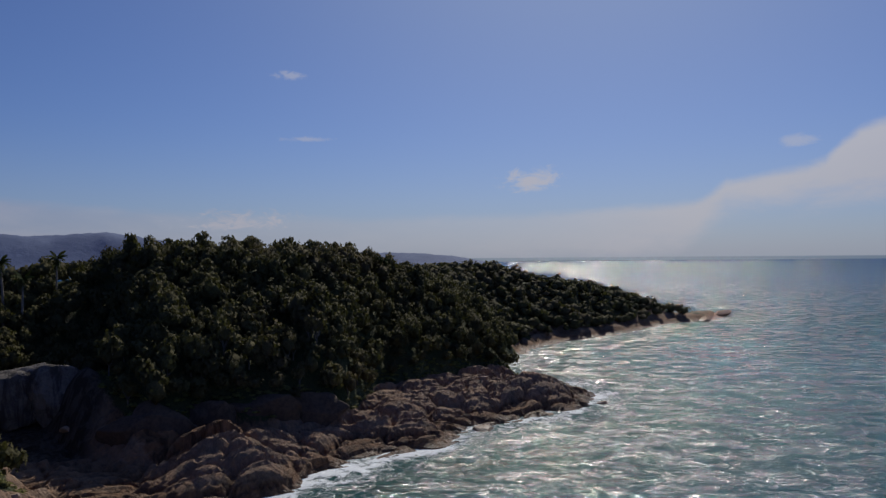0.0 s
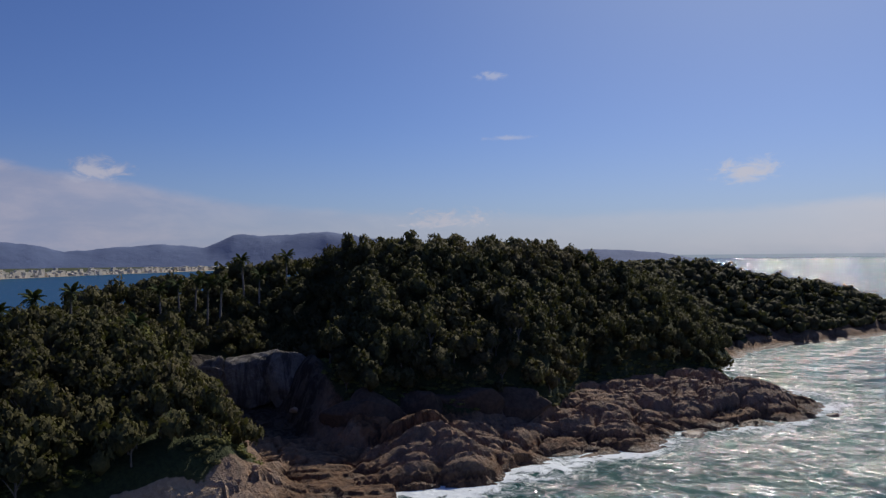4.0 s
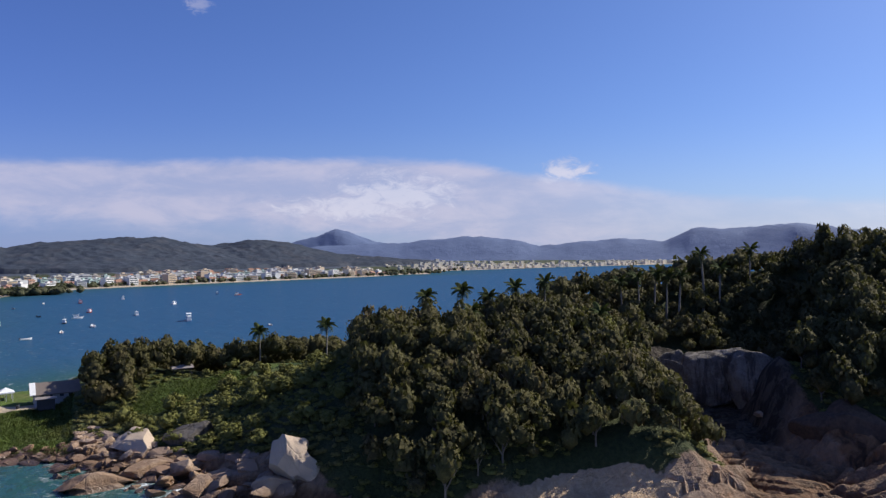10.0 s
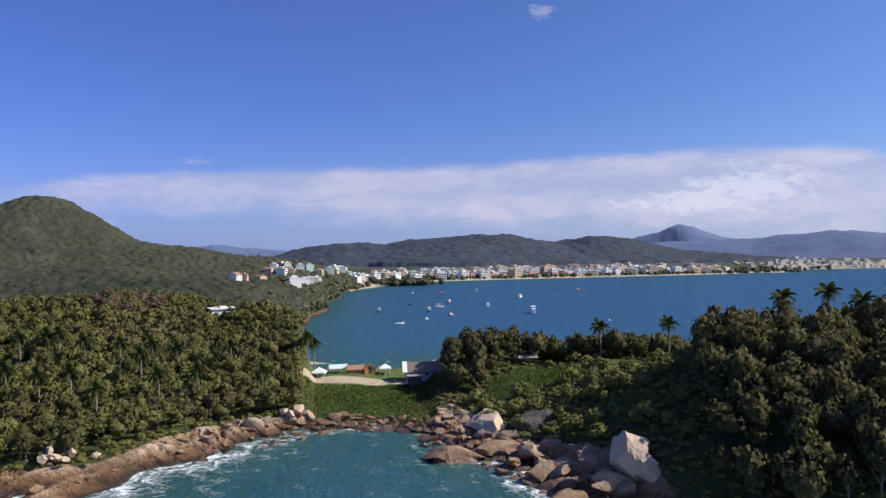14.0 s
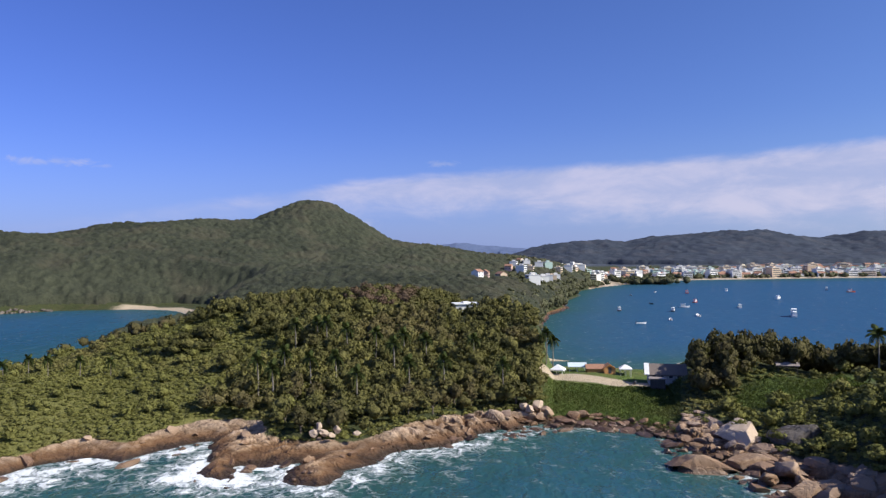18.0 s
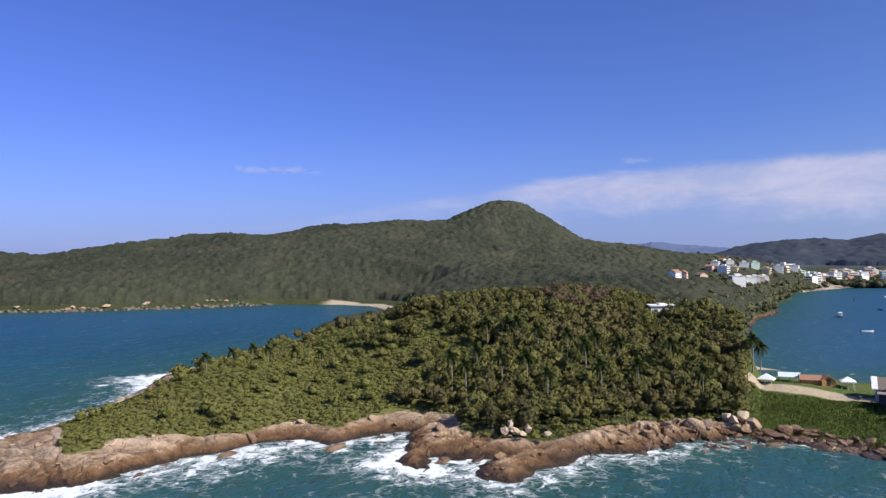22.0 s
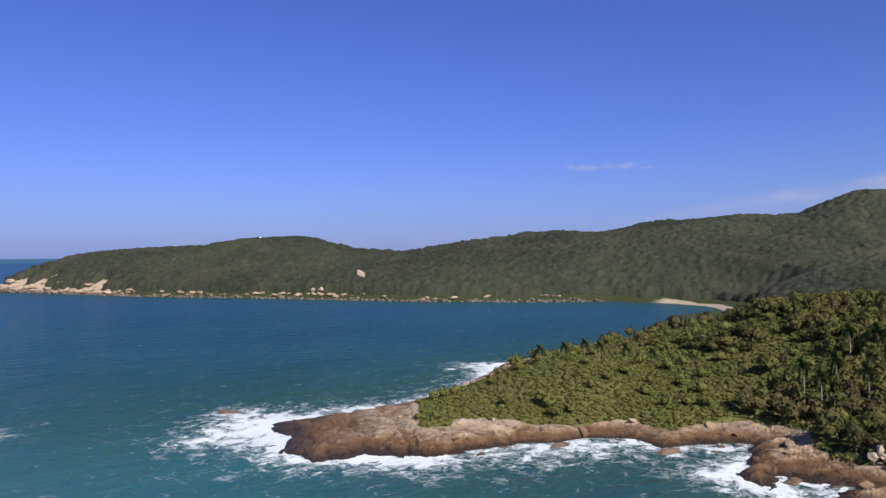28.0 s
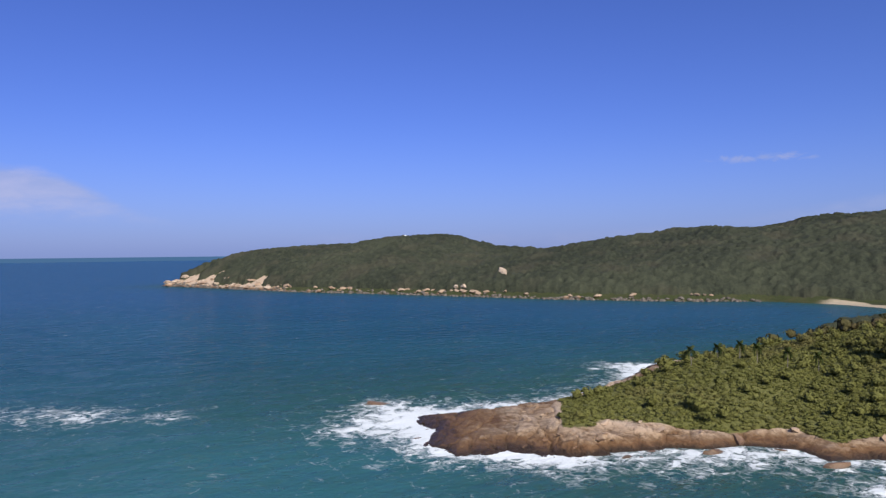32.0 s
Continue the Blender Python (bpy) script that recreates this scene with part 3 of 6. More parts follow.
    band = band - 6 * steps(turn, 31, 35) * (1 - steps(turn, 58, 63))
    band = band * (1 - head) + head * (dd - behind)
    rocky = (1 - steps(dd, band - 3, band + 3)) * (1 - beach) * near
    rocky = np.maximum(rocky, cliff * steps(dd, 0, 3) * (1 - steps(dd, 11, 15)))
    rocky = np.maximum(rocky, 0.9 * (d < 6 + 60 * np.maximum(wobble(x, y, 24, 19) - 0.32, 0)) * (bump_at(x, y, 168, 1020, 150) > 0.3))
    u, v = x * 0.55 + y * 0.83 + (wobble(x, y, 8, 15) - 0.5) * 4, x * 0.83 - y * 0.55 + (wobble(x, y, 7, 16) - 0.5) * 4
    west = turn < 29        # slabs of the headland lie along its shore
    u = np.where(west, x * 0.88 + y * 0.47 + (wobble(x, y, 9, 15) - 0.5) * 4, u)
    v = np.where(west, y * 0.88 - x * 0.47 + (wobble(x, y, 9, 16) - 0.5) * 3, v)
    gap, number, ox, oy = cells(u * 0.42, v * 1.3, 6.0, 50)
    gap2, number2, ox2, oy2 = cells(u * 0.45, v * 1.4, 2.6, 60)
    block = (number - 0.5) * 1.9 + ((number * 7.3) % 1 - 0.5) * 0.5 * oy + ((number * 3.7) % 1 - 0.5) * 0.24 * ox - 1.1 * np.exp(-(gap / 0.12) ** 2) + west * 1.1 * np.minimum(gap, 0.45)
    block = block + (number2 - 0.5) * 0.75 + ((number2 * 5.1) % 1 - 0.5) * 0.55 * oy2 - 0.4 * np.exp(-(gap2 / 0.14) ** 2)
    gully, gx, gy = np.full(x.shape, 1e9), -0.766, 0.643
    run = np.clip((x + 57) * gx + (y - 124) * gy, 0, 60)
    gully = np.hypot(x + 57 - run * gx, y - 124 - run * gy)
    floor = (1.2 + run * 0.10 + 0.8 * (number2 - 0.5) + 0.5 * (number - 0.5)) * (gully < 11)
    h = np.where(gully < 11, np.maximum(h, floor), h)
    rocky = np.where((gully < 6) | ((slab > 0.5) & (d > 0)), 1.0, rocky)
    big = np.clip(0.5 + 0.06 * np.maximum(dd, 0), 0, 1.0) * (1 - 0.68 * spit) * (d > -3) * (1 - 0.5 * neck) * (1 + 0.35 * head) * (1 - 0.75 * slab)
    # leaning beds: sharp ledges that run slantwise down to the water
    beds = steps(turn, 97, 104) * (1 - spit)
    bed = x * 0.70 + y * 0.60 + h * 0.5
    run = y * 0.70 - x * 0.60
    bed = bed + (wobble(x, y, 14, 17) - 0.5) * 3
    strata = (wobble(bed, run * 0.22, 3.4, 17) - 0.5) * 1.7 + (wobble(bed, run * 0.2, 1.2, 20) - 0.5) * 1.3
    block = block * (1 - 0.8 * beds) + beds * (strata + (wobble(x, y, 20, 26) - 0.5) * 1.6 + (wobble(x, y, 6, 28) - 0.5) * 1.2)
    h = h + rocky * near * block * big * (1 - 0.75 * cliff)
    # the sheer walls are fluted
    h = h + cliff * near * rocky * ((wobble(x, y, 7, 18) - 0.5) * 1.6 - 0.6)
    h = h + (1 - rocky) * (wobble(x, y, 6, 14) - 0.5) * 0.7 * near
    sand = np.maximum(beach * (d < np.where(far > 850, 50, np.where(far > 500, 15, 26))) * (h < 4.2), 0)
    track = np.exp(-((far - 233 - (turn - 85) * 0.3) / 4.2) ** 2) * ((turn > 80.5) & (turn < 90))
    sand = np.maximum(sand, track)
    grass = neck * (dd > 5) + bump_at(x, y, 72.5, 206, 11) + bump_at(x, y, 66, 212, 11) + bump_at(x, y, 61.0, 200, 10) 
    heath = steps(turn, 111, 114) * (far < 330)
    grass = np.maximum(grass, 0)
    # headland, gully and wall: brown rock, deepened in colour to stand for shade
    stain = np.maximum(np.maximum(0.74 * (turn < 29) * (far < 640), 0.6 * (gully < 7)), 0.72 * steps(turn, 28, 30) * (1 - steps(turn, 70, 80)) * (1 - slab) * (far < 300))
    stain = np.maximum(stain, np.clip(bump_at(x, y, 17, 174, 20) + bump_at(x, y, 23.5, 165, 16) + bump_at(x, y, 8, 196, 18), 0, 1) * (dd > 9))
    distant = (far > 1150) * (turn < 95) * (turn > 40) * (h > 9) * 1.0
    return dict(distant=distant, gully=gully, foot=foot, slab=slab, heath=heath, stain=stain, h=h, d=d, dd=dd, rocky=np.clip(rocky, 0, 1), sand=np.clip(sand, 0, 1), grass=np.clip(grass, 0, 1), far=far, turn=turn,
                cliff=cliff, beach=beach, band=band, spit=spit, neck=neck)


def mesh_from(name, verts, faces, mat, attributes=(), smooth=True, normals=None):
    """A mesh object's data from arrays: verts (n, 3), faces (m, 3 or 4), and shading normals of their own where given."""
    verts, faces = np.asarray(verts, np.float32), np.asarray(faces, np.int32)
    me = bpy.data.meshes.new(name)
    me.vertices.add(len(verts))
    me.vertices.foreach_set("co", verts.ravel())
    size = faces.shape[1]
    me.loops.add(faces.size)
    me.loops.foreach_set("vertex_index", faces.ravel())
    me.polygons.add(len(faces))
    me.polygons.foreach_set("loop_start", np.arange(0, faces.size, size, dtype=np.int32))
    me.polygons.foreach_set("loop_total", np.full(len(faces), size, np.int32))
    me.polygons.foreach_set("use_smooth", np.full(len(faces), smooth or normals is not None))
    me.update(calc_edges=True)
    for key, values in attributes:
        me.attributes.new(key, "FLOAT", "POINT").data.foreach_set("value", np.asarray(values, np.float32))
    if normals is not None:
        me.attributes.new("custom_normal", "FLOAT_VECTOR", "POINT").data.foreach_set("vector", np.asarray(normals, np.float32).ravel())
    me.materials.append(mat)
    return me


def grid_faces(nx, ny):
    i = np.arange(nx - 1)[:, None] * ny + np.arange(ny - 1)[None, :]
    return np.stack([i, i + ny, i + ny + 1, i + 1], -1).reshape(-1, 4)


def spaced(*stretches):
    """Coordinates with a step of their own for each stretch (start, end, step)."""
    out = [np.arange(a, b, s) for a, b, s in stretches]
    return np.concatenate(out + [[stretches[-1][1]]])


def build_ground():
    xs = spaced((-3400, -1240, 40), (-1240, -640, 14), (-640, -340, 7), (-340, -206, 3), (-206, 60, 0.65), (60, 232, 3))
    ys = spaced((-1260, -640, 8), (-640, -240, 7), (-240, -186, 3), (-186, 200, 0.65), (200, 285, 0.8), (285, 560, 3), (560, 1300, 20), (1300, 3000, 45))
    X, Y = np.meshgrid(xs, ys, indexing="ij")
    L = land(X.ravel(), Y.ravel())
    faces = grid_faces(len(xs), len(ys))
    faces = faces[(L["h"][faces] > -2.5).any(1)]
    used = np.unique(faces)
    back = np.full(len(L["h"]), -1)
    back[used] = np.arange(len(used))
    verts = np.stack([X.ravel(), Y.ravel(), L["h"]], 1)[used]
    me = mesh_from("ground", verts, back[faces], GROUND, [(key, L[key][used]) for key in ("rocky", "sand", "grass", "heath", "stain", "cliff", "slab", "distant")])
    split = (L["rocky"][used][back[faces]].min(1) > 0.5) & (L["far"][used][back[faces]].max(1) < 300)
    me.polygons.foreach_set("use_smooth", ~split)
    return tagged(new("ground", me), "wooded granite headland and hills with bare rocky shores", "ground", kind="structure")


def build_sea():
    xs = np.concatenate([-np.geomspace(4950, 420, 26), spaced((-400, 250, 3.2)), np.geomspace(275, 4950, 24)])
    ys = np.concatenate([-np.geomspace(4950, 320, 26), spaced((-300, 330, 3.2), (334, 620, 7)), np.geomspace(650, 4950, 20)])
    X, Y = np.meshgrid(xs, ys, indexing="ij")
    x, y = X.ravel(), Y.ravel()
    d = -shore(x, y)
    turn, far = bearing_of(x, y), np.hypot(x, y)
    open_side = ((turn < 66) | (turn > 92)) * (far < 620) * 1.0
    cove = np.clip(1.5 * bump_at(x, y, 84, 165, 26), 0, 1)
    surf = (0.42 * np.exp(-np.abs(d) / 7) + 0.36 * np.exp(-np.maximum(d, 0) / 15)) * (0.25 + 0.75 * np.where(far < 330, 1, 0.6)) * np.where(far > 640, 0.3, 1)
    sheltered = ((turn > 20) & (turn < 92) & (far > 215)) | ((turn > 113) & (far > 300))
    surf = surf * np.where((turn > 93) & (turn < 152) & (far < 330), 1.02, 1.0) * np.where(sheltered, 0.16, 1.0) * (1 - 0.6 * cove) * (1 - 0.95 * np.clip(1.3 * bump_at(x, y, 29, 152, 20), 0, 1))
    for b, r, w, power in ((177, 226, 13, .62), (171.5, 216, 9, .55), (182, 240, 16, .5), (154, 198, 20, .5), (149, 178, 12, .45), (158, 186, 12, .4), (143, 160, 9, .35), (131, 158, 8, .35), (136.5, 290, 14, .5), (-12, 255, 16, .2),
                           (113.5, 150, 7, .35), (119, 158, 8, .4), (126, 166, 8, .3), (68, 150, 8, .35), (63, 127, 9, .6), (57, 122, 8, .5), (155.4, 217, 8, .5), (-24, 640, 30, .25), (8, 152, 9, .45), (16, 139, 9, .5), (2, 172, 9, .4), (140, 152, 10, .25), (-10.5, 175, 5, .35)):
        surf = surf + power * bump_at(x, y, b, r, w)
    shoal = np.clip(np.exp(-np.maximum(d, 0) / 35) + 0.75 * bump_at(x, y, 155, 180, 120) + 0.8 * bump_at(x, y, -6, 200, 95), 0, 1)
    shelter = np.where(turn > 100, 0.75 * steps(far, 230, 1000) * (turn < 148), sheltered * steps(far, 215, 300))
    z = (wobble(x * 0.5, y, 14, 21) - 0.5) * 0.5 * (1 - shelter) * (far < 600)
    verts = np.stack([x, y, z], 1)
    faces = grid_faces(len(xs), len(ys))
    me = mesh_from("sea", verts, faces, SEA, [("surf", surf), ("shoal", shoal), ("shelter", shelter), ("deep", np.maximum(steps(far, 380, 1500) * (turn < 18), steps(far, 170, 900) * (turn > 100))), ("shallow", np.clip(0.8 * bump_at(x, y, 176, 145, 75) + 0.6 * bump_at(x, y, 160, 150, 35), 0, 1))])
    return tagged(new("water", me), "blue-green sea with white surf along the rocks", "sea", kind="structure")


build_ground()
build_sea()


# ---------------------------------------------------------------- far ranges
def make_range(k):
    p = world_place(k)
    # blue of the ranges is distance haze painted into the base colour
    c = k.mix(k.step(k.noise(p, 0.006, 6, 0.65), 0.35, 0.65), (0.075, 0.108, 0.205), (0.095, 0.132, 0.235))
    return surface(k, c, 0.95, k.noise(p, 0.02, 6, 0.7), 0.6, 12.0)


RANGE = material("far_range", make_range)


def far_range(line, distance, depth, label):
    """A range of hills: crest by bearing and height above the eye's level in degrees, sloping to both sides."""
    b = np.array([p[0] for p in line], float)
    e = np.array([p[1] for p in line], float)
    turn = np.linspace(b[0], b[-1], 260)
    el = np.interp(-turn, -b, e)
    rows, offsets = [], np.linspace(-1, 1, 17)
    for o in offsets:
        r = distance + o * depth
        crest = EYE + distance * np.tan(np.radians(el))
        a = np.radians(turn)
        ax, ay = -np.sin(a) * r, np.cos(a) * r
        bumpy = (wobble(ax, ay, 220, 31) - 0.5) * 0.24 + (wobble(ax, ay, 90, 32) - 0.5) * 0.14
        z = crest * (np.cos(o * math.pi / 2) ** 1.3 if abs(o) < 1 else 0) * (1 + bumpy * (abs(o) > 0.05)) - 3 * abs(o)
        rows.append(np.stack([ax, ay, z + (wobble(ax, ay, 26, 33) - 0.5) * 7 * (1 - abs(o))], 1))
    faces = grid_faces(len(offsets), len(turn))[:, ::-1]
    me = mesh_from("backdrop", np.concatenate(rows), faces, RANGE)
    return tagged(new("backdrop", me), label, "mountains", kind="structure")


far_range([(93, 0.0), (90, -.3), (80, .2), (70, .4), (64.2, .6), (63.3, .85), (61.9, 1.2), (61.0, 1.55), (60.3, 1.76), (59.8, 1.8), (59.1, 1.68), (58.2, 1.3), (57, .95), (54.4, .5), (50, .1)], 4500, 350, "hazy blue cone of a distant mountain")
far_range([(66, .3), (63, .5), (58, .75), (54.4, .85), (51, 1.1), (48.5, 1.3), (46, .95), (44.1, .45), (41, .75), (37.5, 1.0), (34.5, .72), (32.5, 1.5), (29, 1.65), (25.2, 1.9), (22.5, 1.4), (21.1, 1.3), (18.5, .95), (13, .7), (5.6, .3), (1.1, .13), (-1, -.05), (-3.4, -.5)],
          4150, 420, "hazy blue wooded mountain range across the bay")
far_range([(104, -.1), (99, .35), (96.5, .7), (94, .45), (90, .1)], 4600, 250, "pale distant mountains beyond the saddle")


# ---------------------------------------------------------------- plants
rng = np.random.default_rng(5)


def part(name, me, parent, label=""):
    ob = new(name, me)
    ob.parent = parent
    if label:
        ob["label"] = label
    return ob


def ball(subdivisions, seed, lump=0.25):
    """Points and triangles of a lumpy ball."""
    bm = bmesh.new()
    bmesh.ops.create_icosphere(bm, subdivisions=subdivisions, radius=1)
    v = np.array([p.co[:] for p in bm.verts])
    f = np.array([[q.index for q in p.verts] for p in bm.faces])
    bm.free()
    r = 1 + lump * 2 * (wobble(v[:, 0] * 3 + seed * 7.3, v[:, 1] * 3 + v[:, 2] * 4, 2.0, seed) - 0.5)
    return v * r[:, None], f


def crown(seed, lumps, leaves, size, flat=0.75, core=0.62):
    """Leaf sprays (quads, given as pairs of triangles) over several lumps round a dark core, for a crown of radius 1."""
    g = np.random.default_rng(seed)
    v, f = ball(1, seed, 0.4)
    verts, faces, normals = [v * np.array([core, core, core * flat])], [f], [v / np.linalg.norm(v, axis=1)[:, None]]
    count = len(v)
    for _ in range(lumps):
        a, up = g.uniform(0, 2 * math.pi), g.uniform(-0.35, 0.95)
        ring = math.sqrt(max(0.05, 1 - up * up)) * g.uniform(0.4, 0.75)
        centre = np.array([math.cos(a) * ring, math.sin(a) * ring, up * 0.6 * flat])
        radius = g.uniform(0.28, 0.46)
        way = g.normal(size=(leaves, 3)) + np.array([0, 0, 0.45])
        way /= np.linalg.norm(way, axis=1)[:, None]
        place = centre + way * radius * g.uniform(0.82, 1.05, (leaves, 1)) * np.array([1, 1, 0.8])
        normal = way + g.normal(size=(leaves, 3)) * 0.24
        normal /= np.linalg.norm(normal, axis=1)[:, None]
        side = np.cross(normal, g.normal(size=(leaves, 3)))
        side /= np.linalg.norm(side, axis=1)[:, None]
        other = np.cross(normal, side)
        s = (size * g.uniform(0.6, 1.35, (leaves, 1)))
        t = s * g.uniform(0.65, 1.0, (leaves, 1))
        quad = np.stack([place - side * s, place + other * t - normal * s * 0.25, place + side * s, place - other * t - normal * s * 0.25], 1)
        verts.append(quad.reshape(-1, 3))
        # leaves shade with the mass of their lump and of the crown
        soft = way * 0.75 + place * 0.55 + normal * 0.3 + np.array([0, 0, 0.15])
        normals.append(np.repeat(soft / np.linalg.norm(soft, axis=1)[:, None], 4, 0))
        i = count + np.arange(leaves)[:, None] * 4
        faces += [i + np.array([0, 2, 1]), i + np.array([0, 3, 2])]
        count += leaves * 4
    return np.concatenate(verts), np.concatenate(faces), np.concatenate(normals)


def blades(seed):
    """A tuft of upright grass blades within a radius of 1."""
    g = np.random.default_rng(seed)
    n = 9
    a, r, turn = g.uniform(0, 6.28, n), g.uniform(0, 1, n) ** 0.5, g.uniform(0, 6.28, n)
    foot = np.stack([np.cos(a) * r, np.sin(a) * r, np.zeros(n)], 1)
    side = np.stack([np.cos(turn), np.sin(turn), np.zeros(n)], 1) * g.uniform(0.10, 0.2, (n, 1))
    tip = foot * 1.35 + np.stack([g.normal(size=n) * 0.2, g.normal(size=n) * 0.2, g.uniform(0.6, 1.3, n)], 1)
    v = np.stack([foot - side, foot + side, tip], 1).reshape(-1, 3)
    w = np.tile(np.array([0.0, 0.0, 1.0]), (len(v), 1)) + v * np.array([0.3, 0.3, 0])
    return v, np.arange(len(v)).reshape(-1, 3), w / np.linalg.norm(w, axis=1)[:, None]


def scatter(name, shapes, places, mat, label, category):
    """Many plants in one mesh: places are rows of x, y, z, size, height factor, turn, tint."""
    places = np.asarray(places)
    if not len(places):
        return None
    verts, faces, tints, normals, count = [], [], [], [], 0
    kind = np.arange(len(places)) % len(shapes)
    for n, (v, f, w) in enumerate(shapes):
        p = places[kind == n]
        if not len(p):
            continue
        c, s = np.cos(p[:, 5])[:, None], np.sin(p[:, 5])[:, None]
        x = (v[:, 0] * c - v[:, 1] * s) * p[:, 3:4] + p[:, 0:1]
        y = (v[:, 0] * s + v[:, 1] * c) * p[:, 3:4] + p[:, 1:2]
        z = v[:, 2] * (p[:, 3] * p[:, 4])[:, None] + p[:, 2:3]
        verts.append(np.stack([x, y, z], -1).reshape(-1, 3))
        normals.append(np.stack([w[:, 0] * c - w[:, 1] * s, w[:, 0] * s + w[:, 1] * c, w[:, 2] + 0 * c], -1).reshape(-1, 3))
        faces.append((f[None] + (count + np.arange(len(p)) * len(v))[:, None, None]).reshape(-1, 3))
        tints.append(np.repeat(p[:, 6], len(v)))
        count += len(p) * len(v)
    me = mesh_from(name, np.concatenate(verts), np.concatenate(faces), mat, [("tint", np.concatenate(tints))], normals=np.concatenate(normals))
    return tagged(new(name, me), label, category, kind="stuff")


def spots(x0, x1, y0, y1, gap, seed):
    """Jittered places on a grid, with the land's data there."""
    g = np.random.default_rng(seed)
    X, Y = np.meshgrid(np.arange(x0, x1, gap), np.arange(y0, y1, gap), indexing="ij")
    x = X.ravel() + g.uniform(-0.5, 0.5, X.size) * gap
    y = Y.ravel() + g.uniform(-0.5, 0.5, X.size) * gap
    L = land(x, y)
    e = 1.5
    hx, hy = land(x + e, y)["h"], land(x, y + e)["h"]
    L["x"], L["y"], L["slope"] = x, y, np.hypot(hx - L["h"], hy - L["h"]) / e
    L["g"] = g
    return L


def keep(L, mask):
    return {key: (value[mask] if isinstance(value, np.ndarray) else value) for key, value in L.items()}


def rows_of(L, size, tall, sink, tints):
    n, g = len(L["x"]), L["g"]
    s = size * g.uniform(0.7, 1.35, n)
    t = tall * g.uniform(0.8, 1.25, n)
    return np.stack([L["x"], L["y"], L["h"] + s * t * sink, s, t, g.uniform(0, 6.28, n), np.clip(tints + g.normal(size=n) * 0.22, 0, 1)], 1)


NEAR_CROWNS = [crown(40 + n, 13, 12, 0.132, 0.8, 0.58) for n in range(7)]
BUSH_CROWNS = [crown(60 + n, 7, 6, 0.195, 0.75, 0.6) for n in range(5)]
FAR_CROWNS = [crown(80 + n, 4, 3, 0.36, 0.65, 0.9) for n in range(5)]
GRASS_TUFTS = [blades(300 + n) for n in range(4)]
MID_CROWNS = [crown(95 + n, 5, 5, 0.24, 0.75, 0.75) for n in range(4)]


def canopy(name, xs, ys, step, width, tall, mat, label, inside):
    """A closed forest roof: a rounded crown for each tree, as one bumpy sheet above the ground."""
    X, Y = np.meshgrid(np.arange(*xs, step), np.arange(*ys, step), indexing="ij")
    nx, ny = X.shape
    x, y = X.ravel(), Y.ravel()
    x, y = x + (lattice(np.arange(len(x)), np.zeros(len(x)), 71) - 0.5) * step * 0.5, y + (lattice(np.arange(len(x)), np.zeros(len(x)), 72) - 0.5) * step * 0.5
    L = land(x, y)
    L["x"], L["y"], L["slope"] = x, y, np.hypot(*np.gradient(L["h"].reshape(nx, ny), step)).ravel()
    ok = inside(L)
    gap, number, ox, oy = cells(x + (wobble(x, y, width, 73) - 0.5) * width * 0.6, y, width, 74)
    gap2, number2, _, _ = cells(x, y, width * 0.45, 77)
    dome = np.sqrt(np.maximum(0.02, 1 - (np.hypot(ox, oy) / (0.78 * width)) ** 2))
    z = L["h"] + tall * (0.6 + 0.7 * number ** 1.5 + 0.85 * dome + 0.3 * (1 - np.exp(-gap2 / 0.3)) + 0.7 * (wobble(x, y, width * 4, 78) - 0.5))
    faces = grid_faces(nx, ny)
    faces = faces[ok[faces].all(1)]
    count = np.bincount(faces.ravel(), minlength=len(x))
    z = np.where(ok & (count < 4), L["h"] - 0.5, z)       # the edge comes down to the ground
    used = np.unique(faces)
    back = np.full(len(x), -1)
    back[used] = np.arange(len(used))
    tint = np.clip(0.15 + 0.6 * number + 0.5 * (number2 - 0.5) + 0.7 * (wobble(x, y, width * 14, 43) - 0.5), 0, 1)
    me = mesh_from(name, np.stack([x, y, z], 1)[used], back[faces], mat, [("tint", tint[used])])
    return tagged(new(name, me), label, "forest", kind="stuff")


